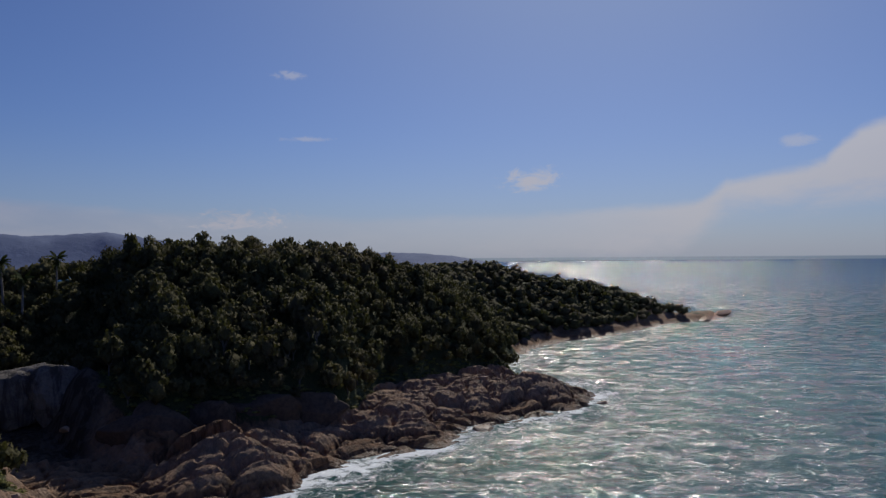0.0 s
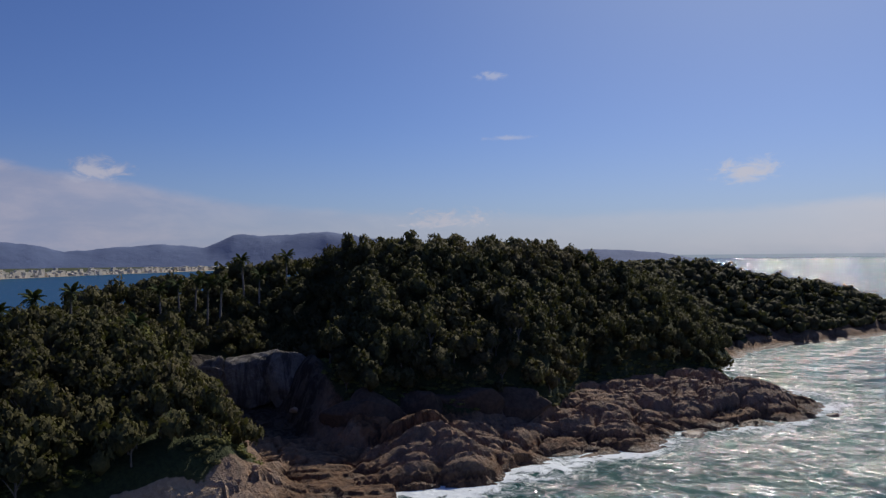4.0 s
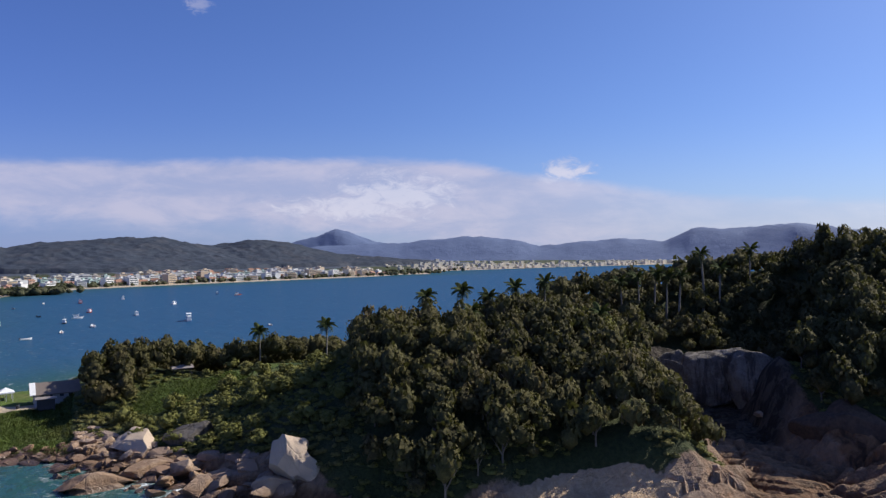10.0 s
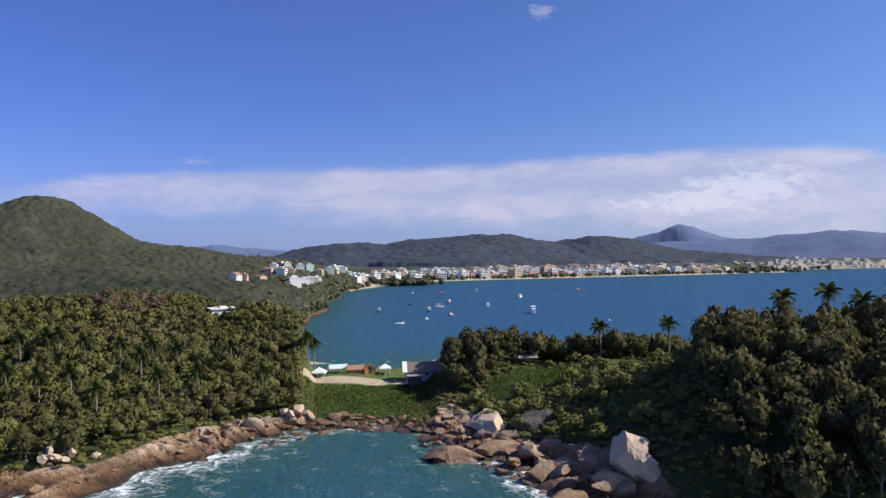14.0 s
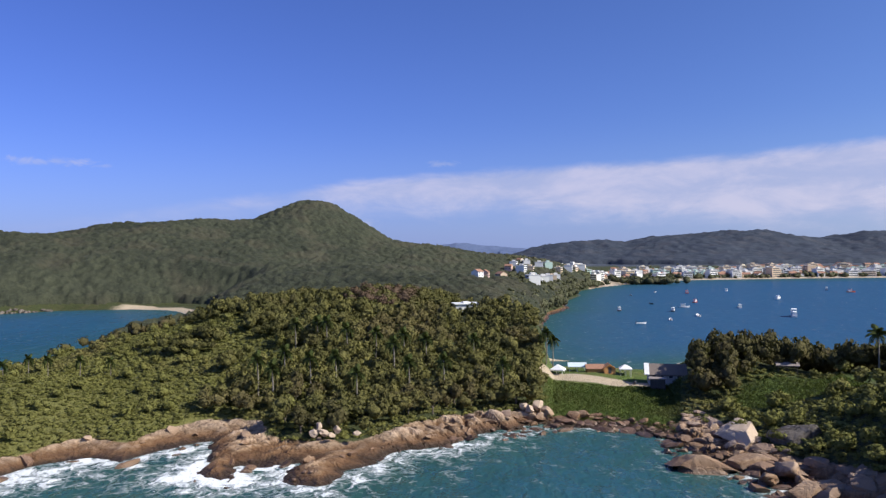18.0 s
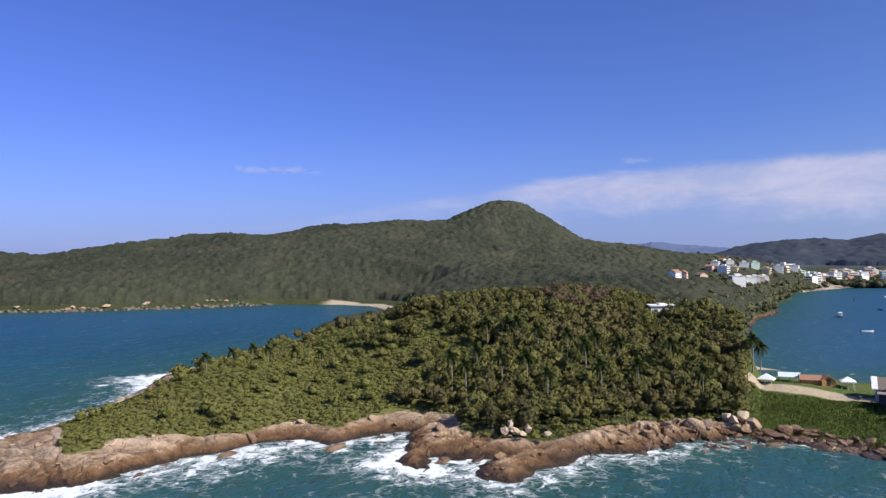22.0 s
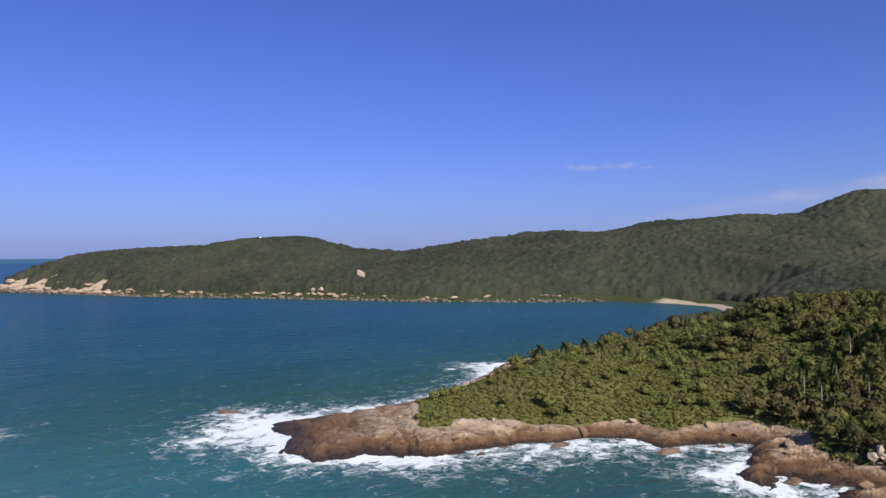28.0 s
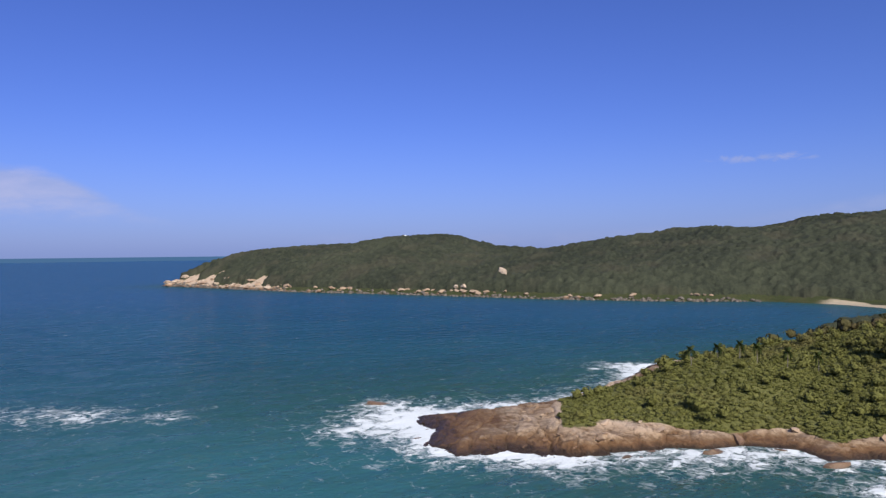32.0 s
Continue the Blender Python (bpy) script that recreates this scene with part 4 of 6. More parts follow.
def build_plants():
    L = spots(-345, 120, -200, 345, 3.5, 11)
    wood = (L["dd"] > L["band"] + 1) & (L["rocky"] < 0.4) & (L["slab"] < 0.35) & (L["gully"] > 5) & (L["slope"] < np.where(L["turn"] < 62, 3.6, 1.7)) & (L["sand"] < 0.3) & (L["grass"] < 0.35) & (L["neck"] < 0.1) & ~((L["turn"] > 78.3) & (L["turn"] < 89.5) & (L["far"] < 330))
    wood &= np.hypot(L["x"] - at(95.8, 287)[0], L["y"] - at(95.8, 287)[1]) > 7
    wood &= ~((np.abs(L["turn"] - 95.8) < 1.3) & (L["far"] > 270) & (L["far"] < 300))
    edge = 113 + 16 * (wobble(L["x"], L["y"], 16, 45) - 0.5)
    scrubby = ((L["turn"] > edge) & (L["far"] < 335)) | ((L["turn"] > 59) & (L["turn"] < 81) & (L["far"] < np.where(L["turn"] > 73, 206, 222)))
    trees = keep(L, wood & ~scrubby & (L["h"] > 2))
    size = np.where(trees["turn"] > 85, 2.5, 2.7)
    rows = rows_of(trees, size, np.where(trees["turn"] > 85, 1.15, 1.4), 1.05, 0.35 + 0.3 * (wobble(trees["x"], trees["y"], 30, 41) - 0.5))
    # the trees nearest the hovering point stand as things of their own
    order = np.argsort(trees["far"])
    crest = np.interp(trees["turn"], (-20, 2, 6, 20, 42, 55, 80, 90, 95, 112, 125), (520, 420, 275, 262, 232, 215, 260, 290, 335, 335, 275))
    seen = trees["far"] < crest
    front = order[::4][:150]
    rest = np.setdiff1d(np.arange(len(rows)), front)
    shown = rest[seen[rest]]
    east = trees["turn"][shown] > 85
    scatter("woodland", NEAR_CROWNS, rows[shown[~east]], LEAF, "dense dark green coastal woodland covering the headland", "woodland")
    mixed = rows[shown[east]]
    mixed[:, 6] = np.clip(mixed[:, 6] + rng.normal(size=len(mixed)) * 0.3, 0, 1)
    scatter("woodland", NEAR_CROWNS, mixed, MIXED_LEAF, "mixed green woodland with palms on the rounded hill", "woodland")
    lee = rest[~seen[rest]]
    scatter("lee_woodland", MID_CROWNS, rows[lee[::2]], LEAF, "dark green woodland on the lee side of the crest", "woodland")
    low = spots(-330, 100, -200, 330, 1.85, 12)
    under = keep(low, (low["dd"] > low["band"] - 1.5) & (low["rocky"] < 0.5) & (low["slab"] < 0.3) & (low["gully"] > 4) & (low["slope"] < np.where(low["turn"] < 62, 3.6, 2.2)) & (low["sand"] < 0.3) & (low["grass"] < 0.4) & (low["neck"] < 0.3) & ~((low["turn"] > 80) & (low["turn"] < 89.5) & (low["far"] < 330)))
    bushy = ((under["turn"] > 105) & (under["far"] < np.interp(under["turn"], (107, 112), (235, 345)))) | ((under["turn"] > 58) & (under["turn"] < 80) & (under["far"] < 222)) | (under["dd"] < under["band"] + 7)
    bushes = keep(under, bushy)
    scatter("scrub", BUSH_CROWNS, rows_of(bushes, 1.3, 0.6, 0.2, 0.5 + 0.9 * (wobble(bushes["x"], bushes["y"], 17, 42) - 0.5)), SCRUB,
            "low yellow-green coastal scrub above the rocks", "scrub")
    fringe = keep(L, wood & scrubby & (L["turn"] > 58) & (L["g"].uniform(size=len(L["x"])) < np.where(L["turn"] > 100, 0.10, 0.35)))
    scatter("thicket", NEAR_CROWNS, rows_of(fringe, 2.2, 1.0, 0.7, 0.75 + 0 * fringe["x"]), SCRUB, "scattered taller shrubs among the scrub", "shrubs")
    tufts = spots(-245, -150, -5, 80, 0.7, 17)
    tufts = keep(tufts, (tufts["grass"] > 0.4) & (tufts["sand"] < 0.2) & (tufts["dd"] > 5) & (tufts["far"] < 232))
    scatter("grass_tufts", GRASS_TUFTS, rows_of(tufts, 0.5, 1.0, -0.05, 0.75 + 0 * tufts["x"]), GRASS, "uneven green grass on the bank of the isthmus", "grass")
    dry = spots(*(at(102.3, 290)[0] - 16, at(102.3, 290)[0] + 16), *(at(102.3, 290)[1] - 12, at(102.3, 290)[1] + 12), 2.6, 18)
    scatter("dry_thicket", NEAR_CROWNS[:3], rows_of(dry, 2.2, 0.9, 2.0, 0.5 + 0 * dry["x"]), DRY, "reddish brown dry thicket on the hilltop", "shrubs")
    gx, gy = at(39.2, 174)
    gold = spots(gx - 5, gx + 5, gy - 5, gy + 5, 2.6, 20)
    scatter("yellow_thicket", NEAR_CROWNS[:3], rows_of(gold, 2.2, 1.1, 2.0, 0.95 + 0 * gold["x"]), SCRUB, "bright yellow-green shrubs at the edge of the ravine", "shrubs")
    canopy("hill_forest", (-1240, -130), (-1230, 130), 2.1, 5.8, 3.6, CANOPY, "dense green forest on the hills round the bay",
           lambda M: (M["d"] > np.where(M["turn"] < 94, 3, 9)) & (M["h"] > 2.5) & (np.maximum(M["far"], -M["x"]) > 345) & (M["turn"] > 85.5) & (M["sand"] < 0.3) & (M["rocky"] < 0.5)
           & (M["far"] < np.interp(M["turn"], (88, 96, 108, 120, 150, 175), (980, 1010, 1060, 1060, 1110, 1180))))
    canopy("ridge_forest", (-2900, -1080), (-140, 1700), 6.5, 15, 5.0, HAZY_RIDGE_CANOPY, "dark wooded hills behind the town",
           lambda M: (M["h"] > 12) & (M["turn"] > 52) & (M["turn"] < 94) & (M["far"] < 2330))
    H = spots(-150, 230, 300, 560, 4.6, 15)
    H = keep(H, (H["dd"] > 8) & (H["h"] > 3) & (H["far"] > 338) & (H["far"] < 520) & (H["slope"] < 1.7) & (H["turn"] < 12))
    scatter("point_forest", MID_CROWNS, rows_of(H, 3.4, 1.1, 0.75, 0.15 + 0 * H["x"]), LEAF, "dark forest on the outer point", "forest")
    return trees, rows, front


WOOD = build_plants()


# ---------------------------------------------------------------- shore boulders
def boulder_mesh(seed, mat, fine=3):
    v, f = ball(fine, seed, 0.42)
    g = np.random.default_rng(seed + 200)
    for _ in range(13):     # split faces
        n = g.normal(size=3)
        n /= np.linalg.norm(n)
        over = np.maximum(v @ n - g.uniform(0.42, 0.82), 0)
        v = v - over[:, None] * n * 0.97
    v = v * np.array([1.0, 0.78, 0.62])
    v = v * (1 + 0.10 * (wobble(v[:, 0] * 3 + seed, v[:, 1] * 3 + v[:, 2] * 2, 1.0, 61) - 0.5) + 0.06 * (wobble(v[:, 0] * 8, v[:, 1] * 8 + v[:, 2] * 6, 1.0, 62) - 0.5))[:, None]
    return mesh_from("boulder", v * 1.25, f, mat, smooth=False)


BOULDERS = [boulder_mesh(n, BOULDER, 4) for n in range(9)]
STONES = [boulder_mesh(n + 30, BOULDER, 2) for n in range(9)]
PALE_BOULDERS = [boulder_mesh(n, PALE, 4) for n in range(9)]


def boulder(x, y, z, sx, sy, sz, turn, n, label, tilt=0.0, pale=False):
    ob = new("boulder", (PALE_BOULDERS if pale else STONES if max(sx, sy) < 3 else BOULDERS)[n % 9])
    ob.matrix_world = pose(x, y, z, tilt, tilt * 0.6, turn) @ Matrix.Diagonal((sx, sy, sz, 1))
    return tagged(ob, label, "boulder", "shore boulders")


def build_boulders():
    big = ((75.0, 174, 4.0, 8.0, 5, 5, 1), (64.1, 138, 7.6, 4.3, 4.2, 8.4, 1), (77.8, 158, 0.6, 6.0, 5, 4.6, 0), (70.7, 144, 0.8, 3.6, 3.4, 5.4, 0), (73.2, 153, 1.0, 3.0, 2.6, 2.6, 0), (72.0, 157, 2.2, 4.2, 3.2, 3.4, 0),
           (67.6, 141, 0.6, 3.4, 3.0, 3.0, 0), (61.7, 142, 2.0, 4.2, 3.6, 4.2, 0), (59.3, 142, 2.2, 3.6, 3.2, 4.6, 0), (66.2, 140, 1.2, 3.0, 2.8, 3.0, 0), (68.8, 148, 2.0, 4.4, 3.4, 3.0, 0), (56.5, 139, 2.4, 4.4, 3.6, 3.4, 0),
           (108.0, 166, 4.8, 1.1, .9, 1.5, 1), (107.2, 166, 4.8, 1.3, 1, 1.6, 1), (106.6, 165, 4.5, 1.0, .9, 1.2, 1), (107.5, 168, 5.8, 1.0, 1, 2.0, 1), (106.2, 167, 5.2, .9, .9, 1.7, 1), (104.6, 165, 4.6, .8, .8, 1.0, 1), (90.2, 196, 4.2, 1.6, 1.5, 3.0, 1), (91.2, 195, 3.8, 2.0, 1.6, 2.2, 1), (90.7, 193, 3.4, 1.5, 1.4, 2.2, 1), (89.4, 193, 3.2, 1.8, 1.7, 2.4, 0), (16.5, 178, 18.5, 1.3, 1.6, 3.4, 0),
           (155.4, 217, -0.6, 4.8, 3.2, 2.2, 0), (129.6, 171, 0.2, 3, 1.6, 1.4, 0), (-21.3, 560, 1.5, 9, 6, 5, 0), (-20.0, 520, 0.5, 8, 5, 3, 0))
    for n, (b, r, z, sx, sy, sz, pale) in enumerate(big):
        boulder(*at(b, r), z, sx, sy, sz, 37 * n, 6 if n == 1 else n, "large " + ("pale" if pale else "brown") + " granite boulder on the shore", 8, bool(pale))
    g = np.random.default_rng(77)
    count = 0
    L = spots(-215, 70, -185, 265, 3.1, 16)
    pick = keep(L, (L["d"] > -4) & (L["dd"] < L["band"]) & (L["beach"] < 0.2) & (L["spit"] < 0.1) & (L["far"] < 285))
    chance = g.uniform(size=len(pick["x"]))
    wet = np.select([pick["turn"] > 93, pick["turn"] > 78, pick["turn"] > 58], [0.09, 0.75, 0.32], 0.025)
    idx = np.nonzero(chance < wet)[0]
    idx = np.sort(g.permutation(idx)[:285])
    for i in idx:
        s = float(g.uniform(0.7, 1.0) + g.exponential(0.55))
        if pick["turn"][i] > 100 or 78 < pick["turn"][i] < 93:
            s *= 0.65
        boulder(float(pick["x"][i]), float(pick["y"][i]), float(max(pick["h"][i], -0.3)) + 0.12 * s, s * 1.3, s * 1.2, s * float(g.uniform(0.7, 1.3)), float(g.uniform(0, 360)), int(i),
                "weathered granite boulder among the shore rocks", float(g.uniform(-14, 14)))


build_boulders()


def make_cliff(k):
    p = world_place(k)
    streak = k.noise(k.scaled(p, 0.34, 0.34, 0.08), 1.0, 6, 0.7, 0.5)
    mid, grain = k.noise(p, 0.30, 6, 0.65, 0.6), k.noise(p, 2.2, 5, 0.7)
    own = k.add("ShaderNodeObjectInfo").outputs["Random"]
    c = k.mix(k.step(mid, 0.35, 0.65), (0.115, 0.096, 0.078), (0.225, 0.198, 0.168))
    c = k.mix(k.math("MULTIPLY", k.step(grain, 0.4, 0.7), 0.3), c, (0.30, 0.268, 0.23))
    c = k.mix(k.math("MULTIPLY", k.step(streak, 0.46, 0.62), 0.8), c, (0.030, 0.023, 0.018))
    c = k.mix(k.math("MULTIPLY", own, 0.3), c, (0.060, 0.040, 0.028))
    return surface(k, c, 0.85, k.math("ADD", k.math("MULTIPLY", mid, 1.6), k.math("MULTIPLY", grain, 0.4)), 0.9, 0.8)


CLIFF = material("streaked_granite", make_cliff)
# brown rock whose colour is darkened to carry the shade under the trees
SHADED_BROWN_CLIFF = plain("shaded_brown_granite", (0.050, 0.030, 0.019), (0.105, 0.066, 0.043), 0.9, 0.25, 0.9)


def rock_face(b, r, z, wide, deep, high, turn, seed, label, lean=0.0, mat=None):
    """A sheer rounded mass of granite with split planes, bedded in the slope."""
    v, f = ball(5, seed, 0.25)
    g = np.random.default_rng(seed + 500)
    for _ in range(18):
        n = g.normal(size=3) * np.array([1, 1.6, 0.7])
        n /= np.linalg.norm(n)
        v = v - np.maximum(v @ n - g.uniform(0.55, 0.85), 0)[:, None] * n * 0.92
    size = np.array([wide, deep, high])
    w = v * size
    out = v / np.linalg.norm(v, axis=1)[:, None]
    lumps = (wobble(w[:, 0] + seed * 31, w[:, 2] * 0.6 + w[:, 1], 4.5, 81) - 0.5) * 1.0 + (wobble(w[:, 0] + w[:, 1] + seed * 17, w[:, 2] * 0.7, 1.7, 82) - 0.5) * 0.7
    me = mesh_from("rock_face", w + out * lumps[:, None], f, mat or CLIFF)
    ob = new("rock_face", me)
    ob.matrix_world = pose(*at(b, r), z, lean, 0, b + turn)
    return tagged(ob, label, "cliff", "rock faces of the headland")


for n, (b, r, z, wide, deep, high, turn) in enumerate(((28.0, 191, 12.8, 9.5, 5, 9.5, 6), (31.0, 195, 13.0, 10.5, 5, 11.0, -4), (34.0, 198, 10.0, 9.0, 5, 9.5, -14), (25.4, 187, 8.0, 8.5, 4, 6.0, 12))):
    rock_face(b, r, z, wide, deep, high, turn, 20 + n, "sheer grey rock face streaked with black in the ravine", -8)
for n, (b, wide, high) in enumerate(((22.0, 12, 5.4), (18.6, 11, 5.0), (14.8, 12, 5.4), (11.2, 11, 5.0))):
    r = float(np.interp(b, (4.8, 8, 12, 17, 22, 27), (212, 184, 172, 170, 163, 158))) + 5
    rock_face(b, r, 8.2, wide, 5, high, (n * 13) % 12 - 6, 40 + n, "brown overhanging rock below the woods, coloured dark for its shade", -4, SHADED_BROWN_CLIFF)
rock_face(71.2, 172, 4.4, 7.0, 5, 5.0, 14, 60, "sloping grey rock behind the shore boulders", 12)


def rubble():
    """Broken slabs bedded in the shore rock, all dipping much the same way."""
    L = spots(-215, 60, -185, 262, 2.1, 31)
    g = L["g"]
    share = np.select([L["turn"] > 93, L["turn"] > 80, L["turn"] > 58, L["turn"] > 33], [0.07, 0.7, 0.62, 0.12], 0.0) * (1 - 0.85 * L["slab"]) * (1 - 0.6 * L["spit"])
    P = keep(L, (L["d"] > -3) & (L["dd"] < L["band"] + 1) & (L["beach"] < 0.2) & (L["far"] < 275) & (L["slope"] < 1.0) & (L["cliff"] < 0.2) & (g.uniform(size=len(L["x"])) < share))
    n = len(P["x"])
    shapes = []
    for k in range(8):
        v, f = ball(2, 120 + k, 0.35)
        for _ in range(11):
            w = g.normal(size=3)
            w /= np.linalg.norm(w)
            v = v - np.maximum(v @ w - g.uniform(0.35, 0.75), 0)[:, None] * w * 0.97
        shapes.append((v * 1.3, f))
    size = np.minimum(0.7 + g.exponential(0.6, n), 2.4) * np.select([P["turn"] > 93, P["turn"] > 58], [0.7, 0.9], 0.7)
    meshes = [[mesh_from("slab", v, f, RUBBLE, [("stain", np.full(len(v), q))], smooth=False) for v, f in shapes] for q in (0.0, 0.8)]
    heaps = {}
    for i in range(n):
        turn = P["turn"][i]
        beds, heap = turn > 93, "hill" if turn > 93 else "cove" if turn > 58 else "headland"
        if heap not in heaps:
            heaps[heap] = new("shore_rocks")
            tagged(heaps[heap], "broken brown granite slabs at the foot of the " + heap if heap != "cove" else "broken brown granite blocks round the cove", "rocks")
        ob = part("slab", meshes[int(P["stain"][i] > 0.3)][i % 8], heaps[heap])
        m = pose(float(P["x"][i]), float(P["y"][i]), float(max(P["h"][i], -0.4) + 0.02 * size[i]), float(g.normal(14, 10)), float(g.normal(-8, 10)), float(g.normal(20 if beds else 60, 24)))
        ob.matrix_world = m @ Matrix.Diagonal((size[i] * 1.5, size[i] * (0.75 if beds else 0.95), size[i] * float(g.uniform(0.45, 0.8) if turn > 58 else g.uniform(0.28, 0.5)), 1))


rubble()


# ---------------------------------------------------------------- trees and palms that stand apart
def ground_at(x, y):
    return float(land(np.array([float(x)]), np.array([float(y)]))["h"][0])


def tube(points, radii, sides=7):
    """A tapering, bending stem as points and quads."""
    pts, ring = np.asarray(points, float), np.linspace(0, 2 * math.pi, sides, endpoint=False)
    verts = []
    for n, (p, r) in enumerate(zip(pts, radii)):
        way = pts[min(n + 1, len(pts) - 1)] - pts[max(n - 1, 0)]
        way /= np.linalg.norm(way)
        side = np.cross(way, (0.3, 0.9, 0.1))
        side /= np.linalg.norm(side)
        other = np.cross(way, side)
        verts.append(p + r * (np.cos(ring)[:, None] * side + np.sin(ring)[:, None] * other))
    i = np.arange(len(pts) - 1)[:, None] * sides + np.arange(sides)[None, :]
    j = np.arange(len(pts) - 1)[:, None] * sides + (np.arange(sides)[None, :] + 1) % sides
    return np.concatenate(verts), np.stack([i, j, j + sides, i + sides], -1).reshape(-1, 4)


def joined(pieces):
    verts, faces, count = [], [], 0
    for v, f in pieces:
        verts.append(v)
        faces.append(f + count)
        count += len(v)
    return np.concatenate(verts), np.concatenate(faces)


def tree_kind(seed):
    """Meshes of one kind of tree, crown radius 1 and centre at the height 1.15: trunk with limbs, and crown."""
    g = np.random.default_rng(seed)
    stems = [tube([(0, 0, -0.5), (0.03, 0.02, 0.3), (g.uniform(-.1, .1), g.uniform(-.1, .1), 0.9), (g.uniform(-.1, .1), 0, 1.5)], (0.085, 0.065, 0.045, 0.02))]
    for n in range(5):
        a = n * 1.26 + g.uniform(0, .6)
        stems.append(tube([(0, 0, 0.35 + n * .1), (math.cos(a) * .35, math.sin(a) * .35, 0.75 + n * .08), (math.cos(a) * .7, math.sin(a) * .7, 1.1 + n * .05)], (0.04, 0.028, 0.012), 5))
    v, f = joined(stems)
    stem = mesh_from("trunk", v, f, BARK)
    v, f, w = NEAR_CROWNS[seed % len(NEAR_CROWNS)]
    v = v + np.array([0, 0, 1.15])
    tint = np.full(len(v), g.uniform(0.25, 0.75))
    return stem, mesh_from("crown", v, f, LEAF, [("tint", tint)], normals=w)


TREE_KINDS = [tree_kind(n) for n in range(7)]


def stand_tree(x, y, z, size, tall, turn, n):
    root = new("tree")
    root.matrix_world = pose(x, y, z, 0, 0, turn) @ Matrix.Diagonal((size, size, size * tall, 1))
    stem, leaves = TREE_KINDS[n % len(TREE_KINDS)]
    part("trunk", stem, root, "grey-brown trunk with bare limbs")
    part("crown", leaves, root)
    return tagged(root, "broadleaf tree with a dense dark green crown", "tree", "trees of the near woods")


for n, i in enumerate(WOOD[2]):
    x, y, z, size, tall, turn, tint = WOOD[1][i]
    stand_tree(x, y, ground_at(x, y), size, tall, math.degrees(turn), n)


def frond_mesh(seed, droop):
    """One feathered palm leaf, 1 long: an arching rib with leaflets hanging to both sides."""
    g = np.random.default_rng(seed)
    s = np.linspace(0, 1, 9)
    rib = np.stack([s * (1 - 0.25 * droop * s), 0 * s, 0.42 * s - (0.55 + droop) * s ** 2.2], 1)
    v, f = tube(rib, np.linspace(0.014, 0.004, 9), 4)
    pieces = [(v, f)]
    quads = []
    for t in np.linspace(0.14, 0.99, 15):
        p = np.array([np.interp(t, s, rib[:, c]) for c in range(3)])
        long = 0.30 * math.sin(math.pi * (0.12 + 0.80 * t)) + 0.05
        for side in (-1, 1):
            tip = p + np.array([0.16 * long + g.uniform(-.02, .02), side * long * 0.82, -long * (0.45 + 0.35 * droop) + g.uniform(-.04, .04)])
            w = np.array([0.042, 0, 0.006])
            quads += [p - w, p + w, tip + w * 0.5, tip - w * 0.5]
    q = np.array(quads)
    pieces.append((q, np.arange(len(q)).reshape(-1, 4)))
    v, f = joined(pieces)
    return mesh_from("frond", v, f, FROND, [("tint", np.full(len(v), g.uniform(0.2, 0.9)))])


FRONDS = [frond_mesh(n, d) for n, d in enumerate((0.0, 0.15, 0.35, 0.55, 0.8))]
PALM_TRUNKS = []
for n in range(3):
    lean = (0.03, -0.05, 0.06)[n]
    heights = np.linspace(-0.06, 1, 12)
    v, f = tube([(lean * h * h, 0.02 * math.sin(h * 3), h) for h in heights], [0.022 - 0.006 * h + (0.006 if n % 2 and h > .9 else 0) for h in heights], 8)
    PALM_TRUNKS.append(mesh_from("trunk", v, f, PALM_BARK))


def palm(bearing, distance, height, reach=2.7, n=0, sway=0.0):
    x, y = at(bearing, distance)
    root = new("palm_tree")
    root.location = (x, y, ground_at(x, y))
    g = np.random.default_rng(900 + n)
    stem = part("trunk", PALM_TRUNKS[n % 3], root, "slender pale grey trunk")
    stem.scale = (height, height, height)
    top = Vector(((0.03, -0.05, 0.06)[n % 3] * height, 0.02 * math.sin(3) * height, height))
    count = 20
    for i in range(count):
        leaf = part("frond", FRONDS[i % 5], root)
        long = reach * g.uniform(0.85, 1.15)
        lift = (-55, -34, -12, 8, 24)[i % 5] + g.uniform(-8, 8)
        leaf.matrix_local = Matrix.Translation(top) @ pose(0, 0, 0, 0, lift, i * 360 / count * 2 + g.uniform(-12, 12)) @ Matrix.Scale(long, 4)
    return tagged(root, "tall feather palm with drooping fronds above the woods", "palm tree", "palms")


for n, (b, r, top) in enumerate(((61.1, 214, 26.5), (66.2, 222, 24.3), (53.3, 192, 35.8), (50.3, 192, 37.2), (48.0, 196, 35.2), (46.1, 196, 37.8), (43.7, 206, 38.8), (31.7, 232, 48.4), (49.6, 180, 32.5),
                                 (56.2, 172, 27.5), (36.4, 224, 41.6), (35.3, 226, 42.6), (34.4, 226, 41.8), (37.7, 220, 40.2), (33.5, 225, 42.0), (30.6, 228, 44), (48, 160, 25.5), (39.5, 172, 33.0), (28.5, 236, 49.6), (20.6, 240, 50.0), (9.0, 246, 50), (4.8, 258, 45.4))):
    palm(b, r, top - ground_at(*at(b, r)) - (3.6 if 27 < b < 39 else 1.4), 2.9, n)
for n, (b, r) in enumerate(((103.0, 229), (105.3, 225), (106.9, 234), (110.2, 212), (112.2, 202), (108.2, 202), (100.8, 226), (97.6, 198), (100.4, 198), (92.9, 203), (107.6, 238), (106.2, 201), (104.6, 188), (109.3, 236),
                            (111.1, 194), (89.4, 240), (99.0, 225), (101.6, 212), (95.2, 222), (88.9, 252))):
    palm(b, r, 8.6 + (n * 37 % 10) * 0.3, 2.7, n + 40)
